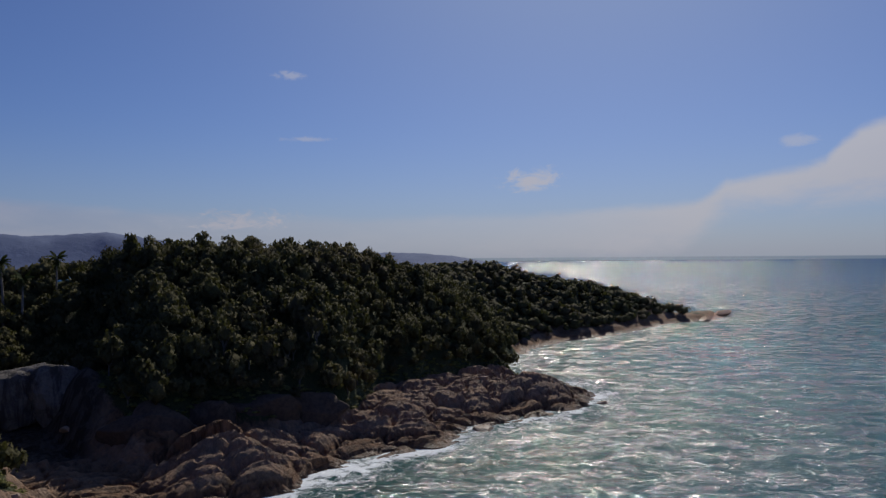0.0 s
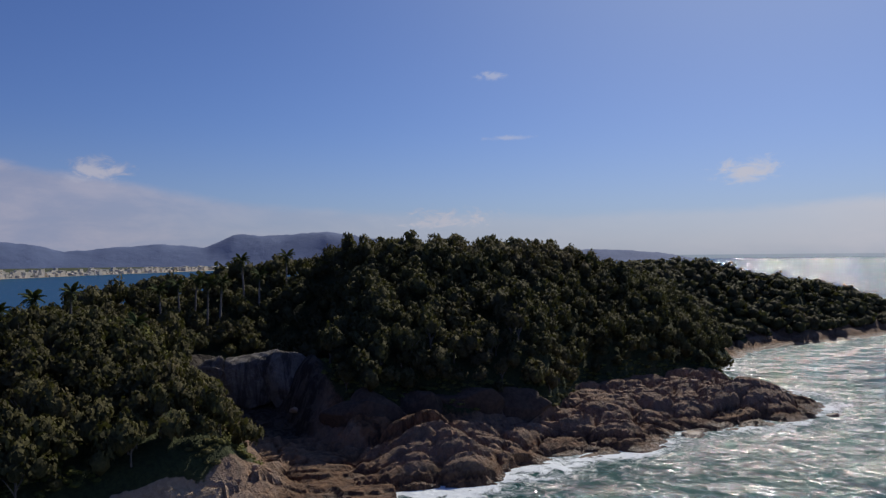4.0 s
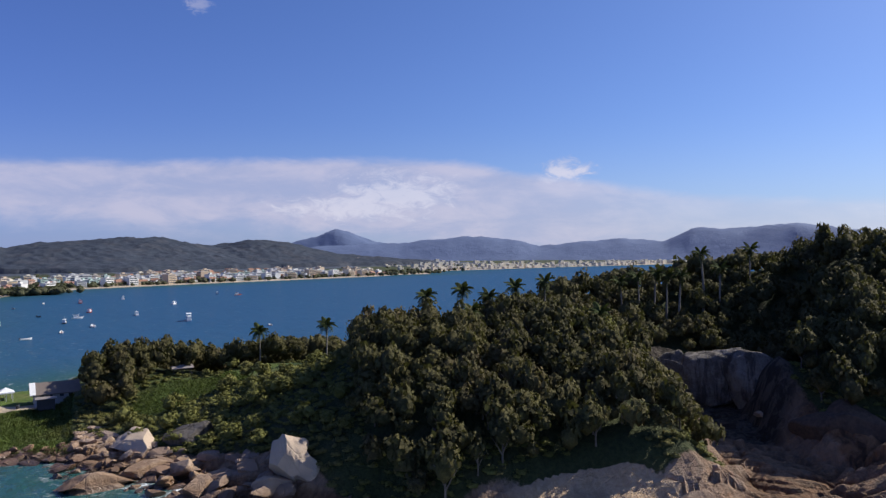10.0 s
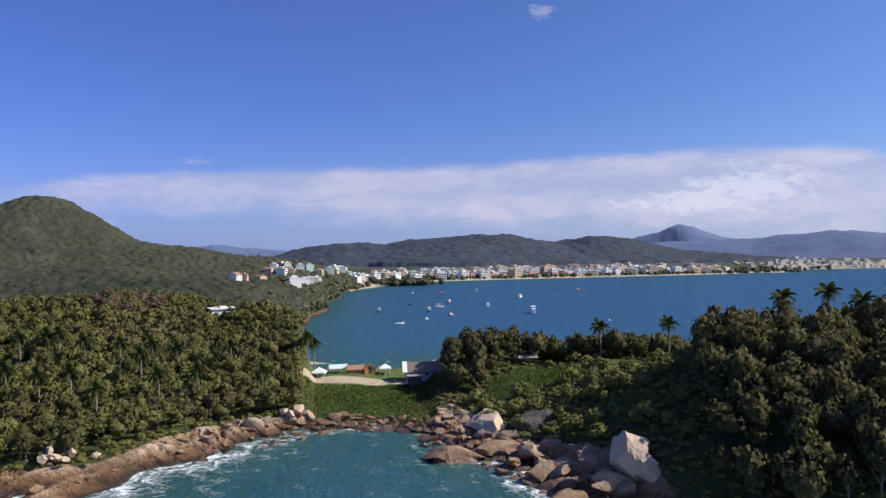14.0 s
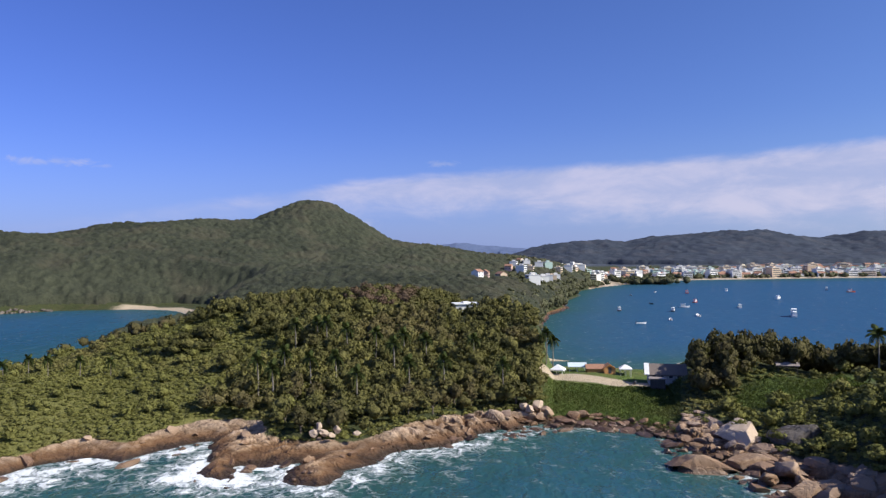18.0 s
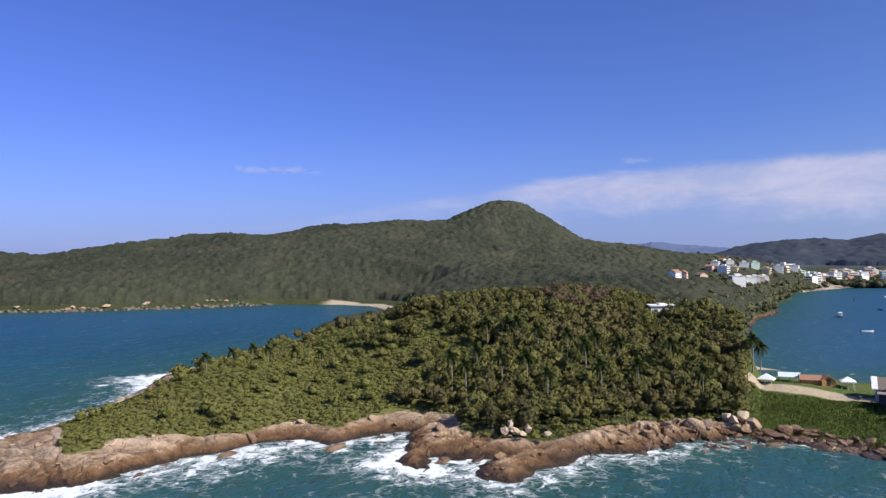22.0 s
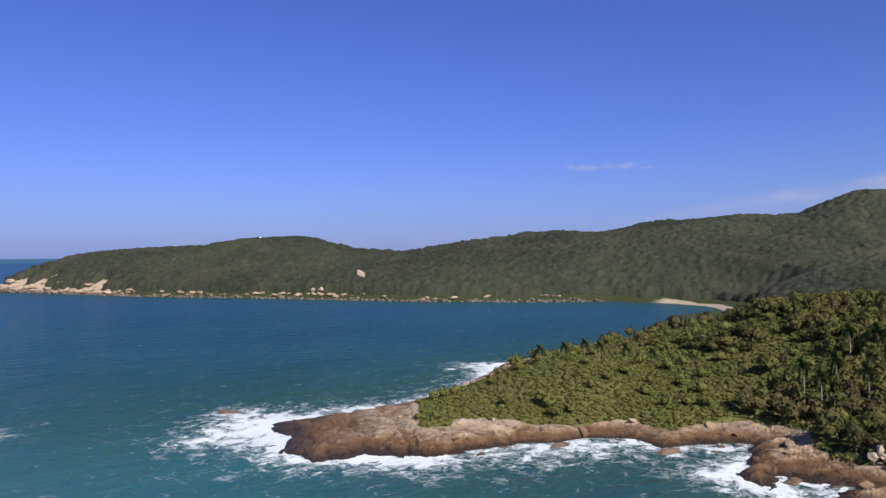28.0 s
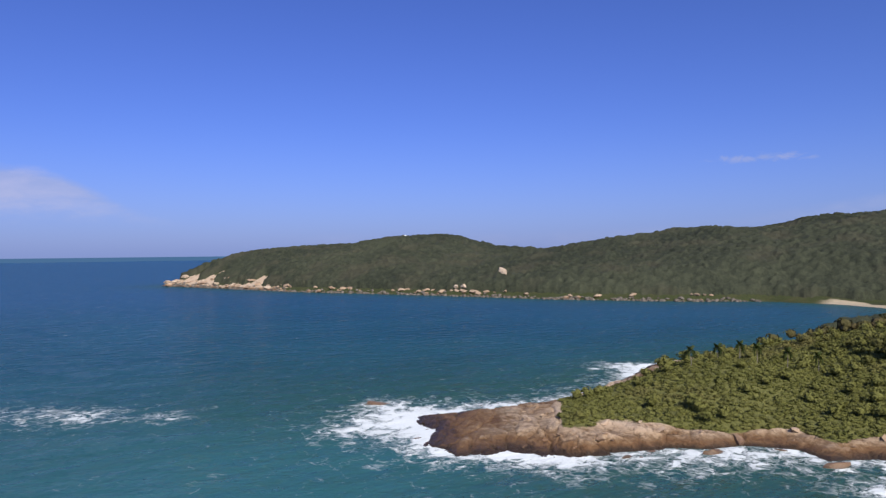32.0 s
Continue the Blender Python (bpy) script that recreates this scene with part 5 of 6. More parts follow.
for n, (b, r) in enumerate(((129.3, 228), (126.6, 236), (124.6, 240), (122.6, 244), (131.2, 226), (127.8, 233))):
    palm(b, r, 4.6 + (n % 3) * 0.5, 1.9, n + 80)


# ---------------------------------------------------------------- buildings
def box_pieces(*boxes):
    """Boxes (x0, x1, y0, y1, z0, z1) as points and quads."""
    out = []
    for x0, x1, y0, y1, z0, z1 in boxes:
        v = np.array([(x, y, z) for x in (x0, x1) for y in (y0, y1) for z in (z0, z1)], float)
        f = np.array([(0, 1, 3, 2), (4, 6, 7, 5), (0, 4, 5, 1), (2, 3, 7, 6), (0, 2, 6, 4), (1, 5, 7, 3)])
        out.append((v, f))
    return joined(out)


def gable_pieces(wx, wy, z, rise, over=0.5, thick=0.22):
    """A pitched roof with its ridge along x, as two thick slabs."""
    out = []
    for s in (-1, 1):
        a = np.array([(x, y, zz) for x in (-wx / 2 - over, wx / 2 + over) for y, zz in ((0, z + rise), (s * (wy / 2 + over), z - over * rise / (wy / 2)))])
        v = np.concatenate([a, a + np.array([0, 0, thick])])
        f = np.array([(0, 1, 3, 2), (4, 6, 7, 5), (0, 4, 5, 1), (2, 3, 7, 6), (0, 2, 6, 4), (1, 5, 7, 3)])
        out.append((v, f if s > 0 else f[:, ::-1]))
    return joined(out)


def gable_wall(wx, wy, z0, z1, rise):
    v = np.array([(x, y, z) for x in (-wx / 2, wx / 2) for y, z in ((-wy / 2, z0), (wy / 2, z0), (wy / 2, z1), (0, z1 + rise), (-wy / 2, z1))])
    faces = [(0, 1, 2, 4), (5, 9, 7, 6), (2, 3, 4, 4), (7, 9, 8, 8), (0, 5, 6, 1), (1, 6, 7, 2), (0, 4, 9, 5)]
    bm = bmesh.new()
    vs = [bm.verts.new(p) for p in v]
    for q in faces:
        bm.faces.new([vs[i] for i in dict.fromkeys(q)])
    me = bpy.data.meshes.new("wall")
    bmesh.ops.recalc_face_normals(bm, faces=bm.faces)
    bm.to_mesh(me)
    bm.free()
    return me


def flat(name, pieces, mat):
    return mesh_from(name, *pieces, mat, smooth=False)


WALLS = [plain("render_" + n, tuple(v * 0.88 for v in c), c, 0.8, 0.3) for n, c in (("white", (0.80, 0.79, 0.76)), ("cream", (0.74, 0.66, 0.52)), ("sand", (0.62, 0.48, 0.34)), ("grey", (0.50, 0.51, 0.53)), ("mint", (0.50, 0.66, 0.58)), ("rose", (0.62, 0.42, 0.34)))]
TILES = plain("clay_tiles", (0.26, 0.13, 0.085), (0.36, 0.20, 0.13), 0.85, 1.2)
SLAB = plain("roof_slab", (0.42, 0.40, 0.38), (0.58, 0.56, 0.53), 0.9, 0.6)
SHEET = plain("cement_sheet", (0.20, 0.17, 0.16), (0.30, 0.26, 0.24), 0.85, 1.2)
GLASS = plain("window_glass", (0.05, 0.065, 0.08), (0.08, 0.10, 0.12), 0.15, 0.4, 0.0)
WOOD_ORANGE = plain("varnished_boards", (0.50, 0.23, 0.075), (0.64, 0.33, 0.12), 0.6, 1.0)
CANVAS = plain("white_canvas", (0.72, 0.74, 0.76), (0.84, 0.85, 0.86), 0.7, 0.7)
BLUE_SHEET = plain("pale_blue_sheet", (0.50, 0.60, 0.66), (0.62, 0.71, 0.76), 0.6, 0.7)
DARK = plain("dark_paint", (0.03, 0.03, 0.035), (0.06, 0.06, 0.065), 0.6, 1.0)
WHITE = plain("white_paint", (0.72, 0.73, 0.73), (0.84, 0.84, 0.83), 0.45, 1.0)


def block_kind(wx, wy, storeys, seed):
    """A rendered block: wall with a stair head, roof slab, and a window band and balcony to each storey."""
    g = np.random.default_rng(seed)
    h = 3.0 * storeys
    steps_back = g.uniform(0.0, 0.3) if storeys > 3 else 0
    parts = [("wall", flat("wall", box_pieces((-wx / 2, wx / 2, -wy / 2, wy / 2, -6, h - 3), (-wx / 2 + wx * steps_back, wx / 2, -wy / 2, wy / 2, h - 3, h), (-wx * .12, wx * .15, -wy * .2, wy * .2, h, h + 2.4)), WALLS[(0, 1, 0, 3, 4, 0, 2)[seed % 7]]), ""),
             ("roof", flat("roof", box_pieces((-wx / 2 - .3, wx / 2 + .3, -wy / 2 - .3, wy / 2 + .3, h, h + .35)), SLAB), "grey flat roof slab")]
    for s in range(storeys):
        x0 = -wx / 2 + (wx * steps_back if s == storeys - 1 else 0)
        z = s * 3 + .9
        parts.append(("window_band", flat("window_band", box_pieces((x0 + wx * .06, wx / 2 - wx * .06, -wy / 2 - .06, wy / 2 + .06, z, z + 1.3)), GLASS), "dark windows of one storey"))
        if s and seed % 2:
            parts.append(("balcony", flat("balcony", box_pieces((x0 + .6, wx / 2 - .6, wy / 2, wy / 2 + 1.3, s * 3 - .1, s * 3 + .9)), WALLS[(seed + 1) % 6 if seed % 3 else 0]), ""))
    return parts


def house_kind(wx, wy, storeys, seed):
    h = 2.9 * storeys
    wall = gable_wall(wx, wy, -5, h, wy * .28)
    wall.materials.append(WALLS[(0, 1, 0, 2, 5, 1)[seed % 6]])
    parts = [("wall", wall, ""), ("roof", flat("roof", gable_pieces(wx, wy, h + .02, wy * .28), TILES), "clay tile roof")]
    for s in range(storeys):
        for x in (-wx * .26, wx * .26):
            parts.append(("window", flat("window", box_pieces((x - 1.1, x + 1.1, -wy / 2 - .06, wy / 2 + .06, s * 2.9 + .9, s * 2.9 + 2.1)), GLASS), "dark window"))
    return parts


BLOCKS = [block_kind(*a) for a in ((16, 12, 3, 0), (20, 13, 4, 1), (14, 12, 3, 2), (22, 14, 4, 3), (18, 14, 5, 6), (12, 10, 2, 0), (24, 12, 3, 7), (15, 12, 4, 12), (13, 11, 3, 4), (17, 12, 3, 18))]
HOUSES = [house_kind(*a) for a in ((12, 9, 2, 0), (10, 8, 1, 1), (14, 10, 2, 3), (11, 9, 2, 4), (13, 9, 1, 2))]


def building(kind, x, y, z, turn, name, label, category, group, scale=1.0):
    root = new(name)
    root.matrix_world = pose(x, y, z, 0, 0, turn) @ Matrix.Scale(scale, 4)
    for key, me, text in kind:
        part(key, me, root, text)
    return tagged(root, label, category, group)


def build_town():
    """Blocks near the beach, tiled houses between them and up the slope."""
    g = np.random.default_rng(31)
    taken = []
    beach = np.array([(-930, 88), (-1007, 141), (-1087, 237), (-1127, 398), (-1156, 570), (-1189, 771), (-1235, 884)], float)
    legs = np.hypot(*np.diff(beach, axis=0).T)
    along = np.r_[0, np.cumsum(legs)]
    count = 0
    for _ in range(6000):
        s = g.uniform(0, along[-1])
        i = min(int(np.searchsorted(along, s, "right")) - 1, len(legs) - 1)
        way = (beach[i + 1] - beach[i]) / legs[i]
        inland = np.array([-way[1], way[0]])
        back = 52 + g.exponential(140)
        if back > 420:
            continue
        x, y = beach[i] + way * (s - along[i]) + inland * back
        if any((x - a) ** 2 + (y - b) ** 2 < r * r for a, b, r in taken):
            continue
        tall = back < 300 and g.uniform() < 0.58
        face = math.degrees(math.atan2(way[1], way[0])) + g.choice((0, 90, 12, -10)) + 180
        z = ground_at(x, y)
        if z > 50:
            continue
        if tall:
            building(BLOCKS[int(g.integers(len(BLOCKS)))], x, y, z, face, "apartment_building", "pale rendered apartment block with rows of windows", "building", "town buildings", 0.98)
            taken.append((x, y, 19))
        else:
            building(HOUSES[int(g.integers(len(HOUSES)))], x, y, z, face, "house", "small rendered house with a clay tile roof", "house", "town houses", 0.9)
            taken.append((x, y, 13))
        count += 1
        if count >= 420:
            break


build_town()


def town_trees():
    """Street and garden trees between the houses, and the wooded point before them."""
    g = np.random.default_rng(43)
    rows = []
    for _ in range(700):
        b, r = g.uniform(50, 84), 0
        base = np.interp(b, (50, 57, 64, 70.6, 77.7, 82, 84), (1640, 1420, 1290, 1195, 1112, 1016, 950))
        r = base + 40 + g.exponential(130)
        x, y = at(b, r)
        s = g.uniform(3.0, 6.0)
        rows.append((x, y, ground_at(x, y) + s * .6, s, 1.0, g.uniform(0, 6), g.uniform(.1, .6)))
    for _ in range(110):
        b, r = 81.6 + g.normal() * 1.0, 1010 + g.normal() * 18
        x, y = at(b, r)
        s = g.uniform(4.5, 7.5)
        rows.append((x, y, max(ground_at(x, y), 0) + s * .7, s, 1.0, g.uniform(0, 6), g.uniform(.0, .4)))
    scatter("town_trees", FAR_CROWNS, rows, FAR_LEAF, "dark garden trees among the town's houses", "trees")


town_trees()


def promontory_trees():
    """The wooded slope and point below the villas."""
    M = spots(-960, -300, -40, 110, 6.0, 63)
    M = keep(M, (M["d"] > 2) & (M["turn"] > 84.5) & (M["turn"] < 92.5) & (M["far"] > 330) & (M["far"] < 930))
    rows = rows_of(M, np.where(M["far"] > 545, 4.4, 3.6), 1.0, 0.75, 0.35 + 0.5 * (wobble(M["x"], M["y"], 40, 44) - 0.5))
    scatter("slope_trees", MID_CROWNS, rows, FAR_LEAF, "dark green trees on the slope below the villas", "trees")


promontory_trees()


def build_far_town():
    """The next beach town: many small pale blocks, too far to tell apart."""
    g = np.random.default_rng(37)
    boxes = []
    for _ in range(620):
        s = g.uniform(0, 1)
        y = 1080 + s * 1350
        x = -1450 - g.exponential(110) - (y > 1900) * 0
        w, d, h = g.uniform(7, 16), g.uniform(8, 13), g.choice((3, 4, 4, 5, 6, 8, 11))
        z = ground_at(x, y)
        boxes.append((x - d / 2, x + d / 2, y - w / 2, y + w / 2, z - 4, z + h))
    me = flat("far_town", box_pieces(*boxes), WALLS[1])
    tagged(new("far_town", me), "pale buildings of a distant beach town", "town", kind="stuff")


build_far_town()

VILLAS = [block_kind(*a) for a in ((16, 12, 3, 0), (18, 11, 2, 6), (13, 11, 3, 4), (20, 10, 2, 12))]
for n, (b, r, k) in enumerate(((91.3, 800, 0), (90.6, 815, 1), (89.9, 835, 0), (90.9, 850, 3), (89.2, 850, 2), (88.4, 850, 1), (87.6, 880, 0), (90.2, 690, 2), (89.6, 700, 0), (90.5, 640, 2), (90.0, 655, 3), (89.2, 740, 0), (88.6, 800, 3), (87.2, 905, 1), (91.9, 830, 3), (86.6, 930, 0), (88.9, 770, 1), (90.4, 585, 0))):
    x, y = at(b, r)
    building(VILLAS[k], x, y, ground_at(x, y) + 5.5, b + 90 + (n * 37 % 30) - 15, "villa", "white terraced villa on the wooded slope", "house", "hillside villas", 0.8)
for n, (b, r, k) in enumerate(((94.8, 560, 0), (94.2, 575, 3), (92.6, 700, 1), (92.9, 660, 2), (91.4, 860, 1), (92.3, 800, 3))):
    x, y = at(b, r)
    building(HOUSES[k], x, y, ground_at(x, y) + 6.5, b + 60 + n * 20, "house", "hillside house with a clay tile roof among trees", "house", "hillside houses", 0.7)


OLD_ROOF = plain("old_roof", (0.13, 0.105, 0.09), (0.21, 0.17, 0.15), 0.8, 2.0, 0.4)


def near_houses():
    # low white flat-roofed house in the woods
    x, y = at(95.8, 292)
    z = ground_at(x, y) - 2.6
    root = new("house")
    root.matrix_world = pose(x, y, z, 0, 0, 95.8 + 12)
    part("wall", flat("wall", box_pieces((-4.6, 4.6, -3.5, 3.5, -2, 5.6), (-1.2, 1.4, -1.5, 1.5, 5.6, 6.6)), WALLS[0]), root)
    part("roof", flat("roof", box_pieces((-5.2, 5.2, -4.1, 4.1, 5.65, 6.05)), WHITE), root, "white flat roof")
    for x0 in (-3.6, -0.8, 2.0):
        w = part("window", flat("window", box_pieces((x0, x0 + 1.6, -3.56, -3.44, 3.2, 4.6)), WHITE), root)
        part("pane", flat("pane", box_pieces((x0 + .12, x0 + 1.48, -3.62, -3.5, 3.32, 4.48)), GLASS), w)
    tagged(root, "low white flat-roofed house among trees", "house")
    # grey house at the track's end
    x, y = at(80.3, 236)
    z = 5.0
    root = new("house")
    root.matrix_world = pose(x, y, z, 0, 0, 80.3 + 4)
    wall = gable_wall(11.0, 7.0, -3, 2.3, 2.4)
    wall.materials.append(WALLS[3])
    part("wall", wall, root, "grey rendered wall")
    part("roof", flat("roof", gable_pieces(11.0, 7.0, 2.32, 2.4, 0.7), OLD_ROOF), root, "weathered grey-brown sheet roof")
    part("verge_board", flat("verge_board", joined([(lambda v, f: (v, f))(*gable_pieces(0.1, 7.0, 2.4, 2.4, 0.7, .25))]), WHITE), root, "white verge board").location = (-5.9, 0, 0)
    for x0, w0, z0, z1 in ((-4.4, 1.3, 0.9, 2.1), (-1.8, 1.0, 0.05, 2.1), (0.6, 1.4, 0.9, 2.1), (3.0, 1.4, 0.9, 2.1)):
        w = part("door" if z0 < .5 else "window", flat("frame", box_pieces((x0, x0 + w0, -3.56, -3.44, z0, z1)), WHITE), root)
        part("pane", flat("pane", box_pieces((x0 + .12, x0 + w0 - .12, -3.62, -3.5, z0 + .1, z1 - .12)), GLASS), w)
    tagged(root, "grey rendered house with a low sheet roof by the track", "house")
    # lean-to below it
    x, y = at(80.9, 226)
    root = new("shed")
    root.matrix_world = pose(x, y, 5.0, 0, 0, 82)
    part("wall", flat("wall", box_pieces((-2.2, 2.2, -1.6, 1.6, -2.5, 1.9)), DARK), root)
    part("roof", flat("roof", box_pieces((-2.6, 2.6, -2.0, 2.0, 1.92, 2.1)), SHEET), root)
    tagged(root, "small dark shed below the grey house", "shed")
    def peak_pieces(wx, wy, z, rise, thick=0.12):
        base = np.array([(-wx / 2 - .3, -wy / 2 - .3, z), (wx / 2 + .3, -wy / 2 - .3, z), (wx / 2 + .3, wy / 2 + .3, z), (-wx / 2 - .3, wy / 2 + .3, z)])
        v = np.concatenate([base, base - np.array([0, 0, 0.35]), [(0, 0, z + rise)], [(0, 0, z + rise - thick)]])
        f = [(0, 1, 8), (1, 2, 8), (2, 3, 8), (3, 0, 8)] + [(a, b, c) for i in range(4) for a, b, c in ((i, i + 4, (i + 1) % 4), ((i + 1) % 4, i + 4, (i + 1) % 4 + 4))] + [(5, 4, 9), (6, 5, 9), (7, 6, 9), (4, 7, 9)]
        return v, np.array(f)

    # beach huts along the track
    def hut(name, b, r, wx, wy, h, rise, wall_mat, roof_mat, label, turn=0, open_front=False):
        x, y = at(b, r)
        root = new(name)
        root.matrix_world = pose(x, y, max(5.4, ground_at(x, y) - .2), 0, 0, b + turn)
        if open_front:
            for px in (-wx / 2 + .15, 0, wx / 2 - .15):
                for py in (-wy / 2 + .15, wy / 2 - .15):
                    part("post", flat("post", box_pieces((px - .07, px + .07, py - .07, py + .07, -1.5, h)), WHITE if wall_mat is WHITE else BARK), root)
        else:
            wall = gable_wall(wx, wy, -1.5, h, rise)
            wall.materials.append(wall_mat)
            part("wall", wall, root)
            part("door", flat("door", box_pieces((wx / 2 - .04, wx / 2 + .06, -.5, .5, 0, 2.0)), DARK), root)
        part("roof", flat("roof", peak_pieces(wx, wy, h + .02, rise + .5) if name == "tent" else gable_pieces(wx, wy, h + .02, rise, .45, .16), roof_mat), root)
        return tagged(root, label, "hut", "huts along the track")
    hut("beach_hut", 84.55, 243, 3.4, 3.6, 1.6, 1.3, WOOD_ORANGE, WOOD_ORANGE, "orange wooden gabled hut beside the track", 90 - 180 + 12)
    hut("beach_hut", 85.65, 244, 5.4, 3.6, 1.4, 1.0, WOOD_ORANGE, TILES, "long wooden hut with a clay tile roof", 8)
    hut("pavilion", 87.0, 246, 5.4, 4.0, 1.6, 0.9, WHITE, BLUE_SHEET, "open pavilion with a pale blue sheet roof", 4, True)
    hut("tent", 83.3, 243, 3.6, 3.0, 1.6, 0.8, WHITE, CANVAS, "white canvas tent by the track", 6, True)
    hut("tent", 88.5, 238, 4.0, 3.2, 1.6, 1.1, WHITE, CANVAS, "white canvas tent under the trees", -14, True)
    hut("shelter", 71.9, 222, 5.2, 3.2, 2.2, 0.6, BARK, SHEET, "small grey-roofed shelter in the meadow", 10, True)
    x, y = at(82.6, 231)
    v, f = tube([(0, 0, -.4), (0, 0, .1), (0, 0, .9), (0, 0, 1.0), (0, 0, 1.02)], (.42, .44, .5, .5, .05), 12)
    tagged(new("bin", mesh_from("bin", v, f, DARK)), "black rubbish bin beside the sandy track", "bin").location = (x, y, ground_at(x, y))
    # white tank on the far crest
    x, y = at(153.3, 1040)
    v, f = tube([(0, 0, -3), (0, 0, 0), (0, 0, 4), (0, 0, 4.6), (0, 0, 4.8)], (1.7, 1.7, 1.7, 1.6, .1), 14)
    tagged(new("water_tank", mesh_from("water_tank", v, f, WHITE)), "white water tank on the forested crest", "tank").location = (x, y, ground_at(x, y) + 4)


near_houses()


# ---------------------------------------------------------------- boats
HULLS = [plain("hull_" + n, tuple(v * .85 for v in c), c, 0.4, 0.8) for n, c in (("white", (0.80, 0.80, 0.79)), ("blue", (0.05, 0.08, 0.16)), ("red", (0.42, 0.09, 0.06)), ("dark", (0.07, 0.06, 0.06)))]


def hull_mesh(long, wide, deep, mat):
    """A hull with a raked bow, sheer and transom; x forward."""
    s = np.linspace(0, 1, 11)
    verts = []
    for t in s:
        half = wide / 2 * (1 - max(0, (t - .45) / .55) ** 2.2) * (0.86 + .14 * min(1, t / .3))
        sheer = deep * (0.62 + 0.55 * t ** 2.5)
        x = (t - .5) * long
        rake = long * .06 * max(0, t - .8) * 5
        for k, (yy, zz) in enumerate(((0, -.35 * deep), (.62, -.2 * deep), (.95, .15 * deep), (1.0, sheer), (.9, sheer), (.88, sheer - .16 * deep), (0, sheer - .16 * deep))):
            verts.append((x + rake * (zz > 0) * (zz / deep), yy * half, zz))
    v = np.array(verts)
    n = 7
    i = (np.arange(10)[:, None] * n + np.arange(n - 1)[None, :])
    f = np.stack([i, i + 1, i + n + 1, i + n], -1).reshape(-1, 4)
    m = v * np.array([1, -1, 1])
    end = np.array([[0, 1, 2, 3], [0, 3, 5, 6]])
    return mesh_from("hull", np.concatenate([v, m]), np.concatenate([f[:, ::-1], f + len(v), end, end[:, ::-1] + len(v)]), mat, smooth=False)


def boat(b, r, long, kind, mat, heading, label):
    x, y = at(b, r)
    root = new("boat")
    root.matrix_world = pose(x, y, 0.05, 0, 0, heading)
    wide, deep = long * .32, long * .13 + .25
    part("hull", hull_mesh(long, wide, deep, mat), root)
    if kind == "dinghy":
        for t in (-.15, .12):
            part("thwart", flat("thwart", box_pieces((t * long - .15, t * long + .15, -wide * .42, wide * .42, deep * .5, deep * .56)), WOOD_ORANGE), root)
        part("outboard", flat("outboard", box_pieces((-long * .54, -long * .48, -.18, .18, -.1, deep + .35)), DARK), root, "black outboard motor")
    else:
        z = deep * .55
        a, c = ((-.36, .06) if kind == "fishing" else (-.42, .24))
        h = 2.0 if kind == "fishing" else 2.2
        cabin = part("cabin", flat("cabin", box_pieces((a * long, c * long, -wide * .34, wide * .34, z, z + h)), WHITE), root, "white deckhouse")
        for side in (-1, 1):
            for t in np.linspace(a + .05, c - .1, 3 if kind == "fishing" else 6):
                y0 = side * wide * .34
                part("window", flat("window", box_pieces((t * long, t * long + .06 * long, y0 - .04, y0 + .04, z + h * .5, z + h * .82)), GLASS), cabin)
        part("canopy", flat("canopy", box_pieces(((a - .06) * long, (c + .08) * long, -wide * .42, wide * .42, z + h, z + h + .12)), WHITE if mat is not HULLS[2] else HULLS[2]), root)
        if kind == "tour":
            for t in np.linspace(a, c, 4):
                for side in (-1, 1):
                    part("stanchion", flat("stanchion", box_pieces((t * long - .05, t * long + .05, side * wide * .38 - .05, side * wide * .38 + .05, z + h, z + h + 1.9)), WHITE), root)
            part("awning", flat("awning", box_pieces(((a - .03) * long, (c + .03) * long, -wide * .42, wide * .42, z + h + 1.9, z + h + 2.05)), CANVAS), root)
        v, f = tube([(c * long + .3, 0, z), (c * long + .3, 0, z + h + .9), (c * long + .3, 0, z + h + 1.3)], (.09, .06, .03), 6)
        part("mast", mesh_from("mast", v, f, WHITE), root)
    return tagged(root, label, "boat", "boats moored in the bay")


for b, r, long, kind, mat, heading in ((71.4, 535, 12.5, "tour", 0, 165), (83.7, 556, 9.5, "fishing", 3, 170), (82.1, 460, 6, "dinghy", 0, 95), (81.3, 628, 5.5, "dinghy", 3, 20), (79.7, 558, 8.5, "fishing", 3, 160), (79.9, 487, 7, "dinghy", 0, 170), (78.9, 596, 7.5, "fishing", 0, 85),
                                       (78.1, 654, 9, "fishing", 2, 150), (77.9, 519, 9, "dinghy", 0, 175), (78.7, 790, 11, "fishing", 2, 170), (75.9, 835, 8, "fishing", 0, 160), (75.0, 602, 9, "fishing", 0, 170), (72.4, 719, 9, "fishing", 0, 140), (69.3, 885, 9, "fishing", 1, 160), (67.8, 850, 8, "fishing", 2, 90),
                                       (65.4, 478, 5.5, "dinghy", 0, 170), (82.8, 740, 6, "dinghy", 0, 10), (81.0, 800, 6, "dinghy", 0, 160)):
    boat(b, r, long, kind, HULLS[mat], heading, {"tour": "white two-decked tour boat moored in the bay", "fishing": ("white", "dark blue", "red", "dark")[mat] + " wooden fishing boat with a white deckhouse", "dinghy": "small " + ("white", "blue", "red", "dark")[mat] + " open dinghy with an outboard motor"}[kind])


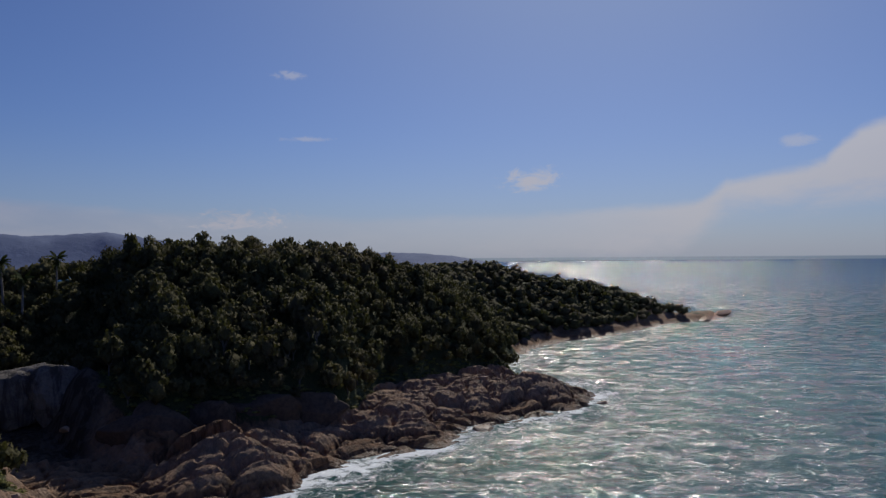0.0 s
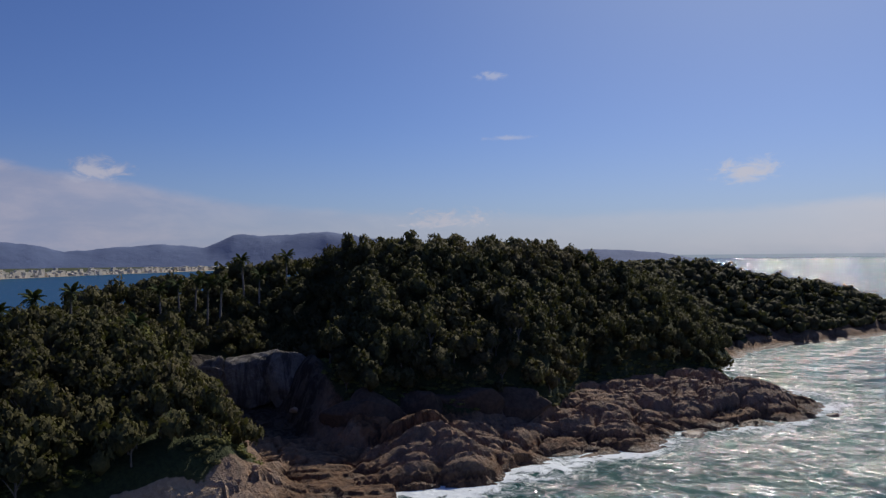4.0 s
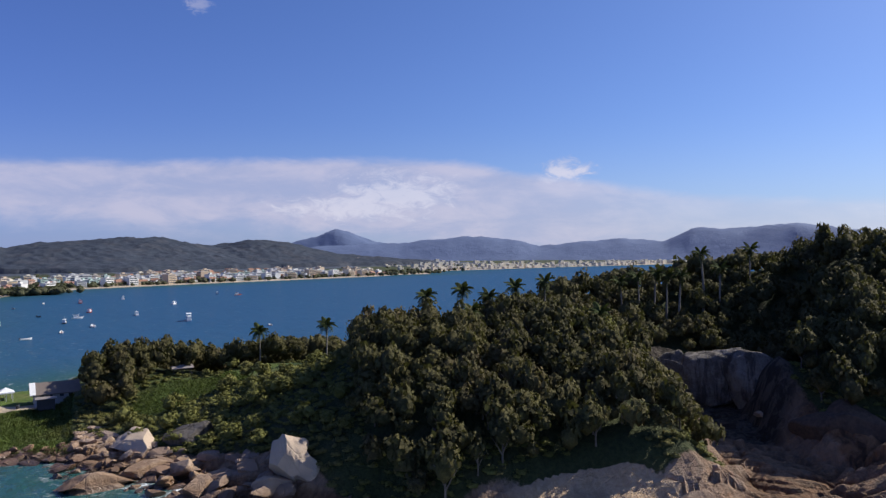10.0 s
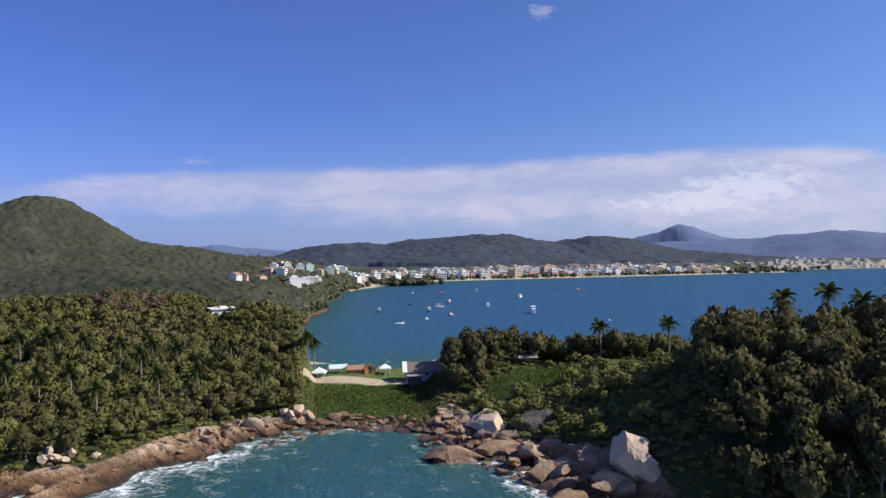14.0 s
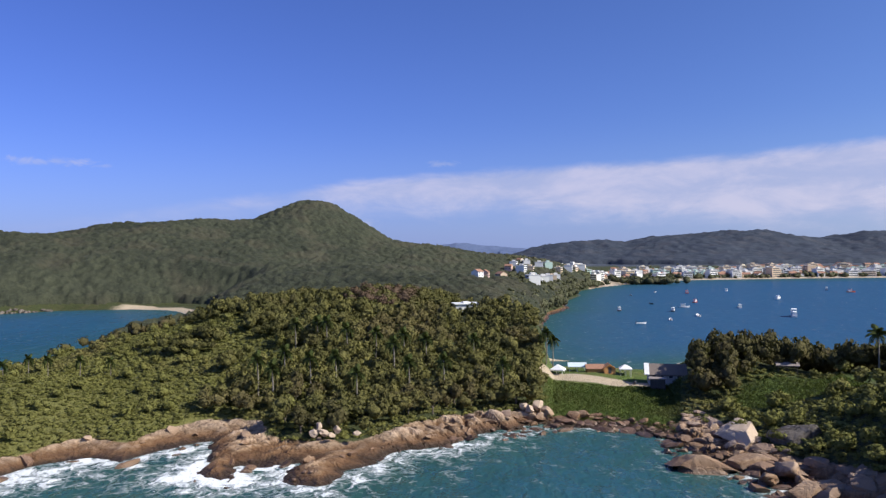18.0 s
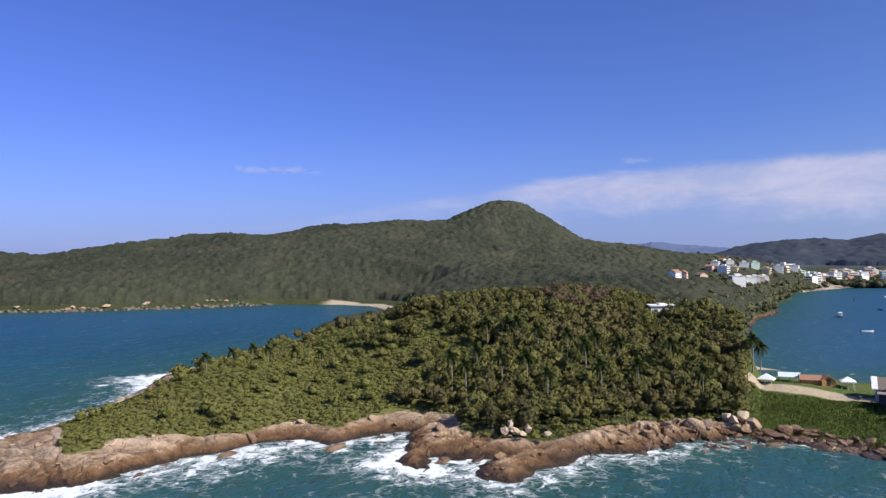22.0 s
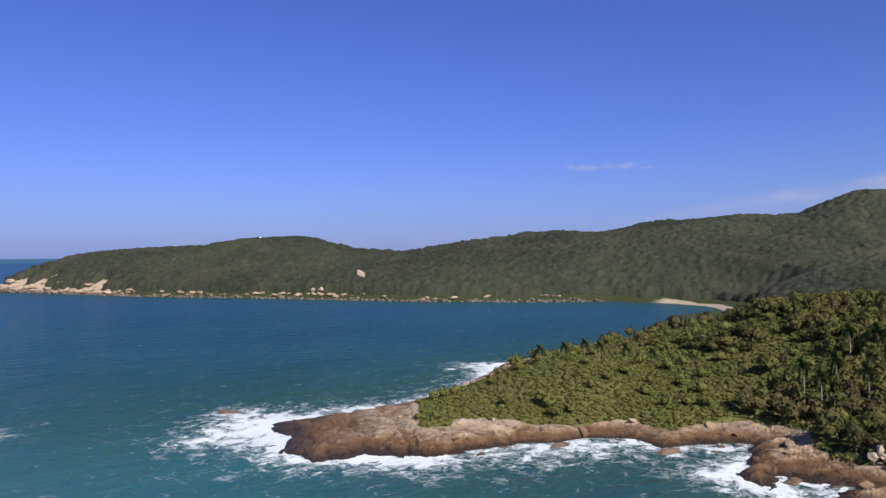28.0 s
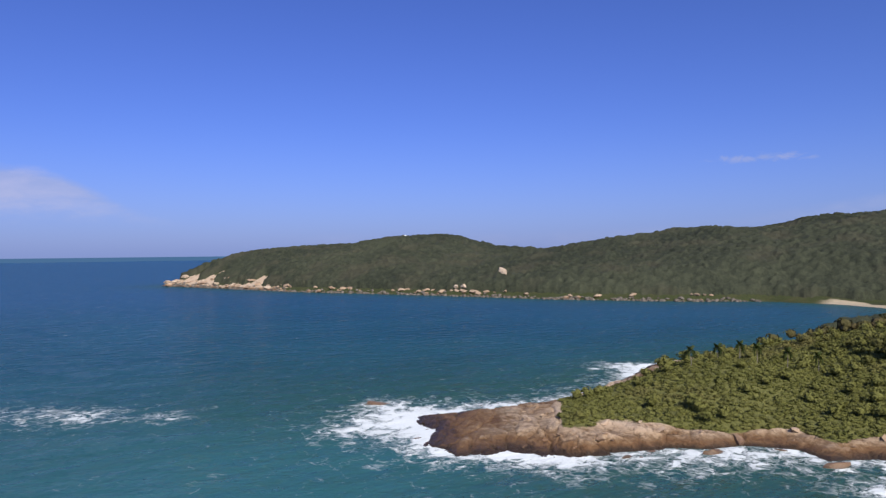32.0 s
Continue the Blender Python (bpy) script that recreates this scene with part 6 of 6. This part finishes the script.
# ---------------------------------------------------------------- pale rocks of the far shore
def far_rocks():
    g = np.random.default_rng(51)
    line = np.array([(-160, -1085), (-220, -929), (-266, -803), (-314, -728), (-366, -637), (-422, -524), (-487, -441), (-540, -398)], float)
    for n in range(84):
        s = g.uniform(0, len(line) - 1.001)
        if n % 3 == 0:
            s = g.uniform(3.4, 4.3)
        if n % 5 == 0:
            s = g.uniform(0, 1.6)
        i = int(s)
        p = line[i] + (line[i + 1] - line[i]) * (s - i)
        way = (line[i + 1] - line[i]) / np.hypot(*(line[i + 1] - line[i]))
        inland = np.array([-way[1], way[0]]) * -1
        q = p - np.array([way[1], -way[0]]) * g.uniform(1, 12)
        if ground_at(*q) < 0.2:
            q = p + np.array([way[1], -way[0]]) * g.uniform(1, 12)
        size = g.uniform(1.2, 3.0)
        boulder(q[0], q[1], max(ground_at(*q), 0.2) + .5, size * 1.4, size * 1.3, size * 1.1, g.uniform(0, 360), n, "pale boulder on the far wooded shore", 0)
    tip = spots(-300, -150, -1110, -830, 9.0, 65)
    tip = keep(tip, (tip["d"] > 0) & (tip["d"] < 34) & (tip["g"].uniform(size=len(tip["x"])) < np.clip(0.75 - tip["d"] / 45, 0.05, 1)) & (bearing_of(tip["x"], tip["y"]) > 157))
    for n in range(min(len(tip["x"]), 90)):
        size = float(g.uniform(1.6, 4.2))
        boulder(float(tip["x"][n]), float(tip["y"][n]), float(max(tip["h"][n], 0)) + size * .4, size * 1.5, size * 1.3, size, g.uniform(0, 360), n, "pale granite boulder on the outer point", 0, n % 2 == 0)
    # the low broken ledge along the water
    ledge = []
    for p, q in zip(line[:-1], line[1:]):
        long = float(np.hypot(*(q - p)))
        side = np.array([-(q - p)[1], (q - p)[0]]) / long
        for _ in range(int(long / 1.5)):
            m = p + (q - p) * g.uniform() + side * g.normal() * 2.2
            big = g.uniform(0.8, 2.0)
            ledge.append((m[0], m[1], max(ground_at(*m), 0.0) + 0.25, big * 1.3, g.uniform(0.4, 0.8), g.uniform(0, 6.28), g.uniform()))
    shapes = []
    for k in range(4):
        v, f = ball(1, 210 + k, 0.5)
        shapes.append((v, f, v / np.linalg.norm(v, axis=1)[:, None]))
    scatter("shore_ledge", shapes, ledge, CLIFF, "low brown rocks along the water of the far shore", "rocks")
    for b, r, z, s in ((145.5, 745, 17, 8), (148.6, 738, 3, 5), (147.9, 736, 3, 4.4), (149.3, 742, 4, 4)):
        x, y = at(b, r)
        boulder(x, y, ground_at(x, y) + (8.5 if s > 6 else 4), s * 0.75, s * 0.7, s * 0.95, b * 3, int(b) + 3, "large pale boulder among trees of the far shore", 0, True)


far_rocks()
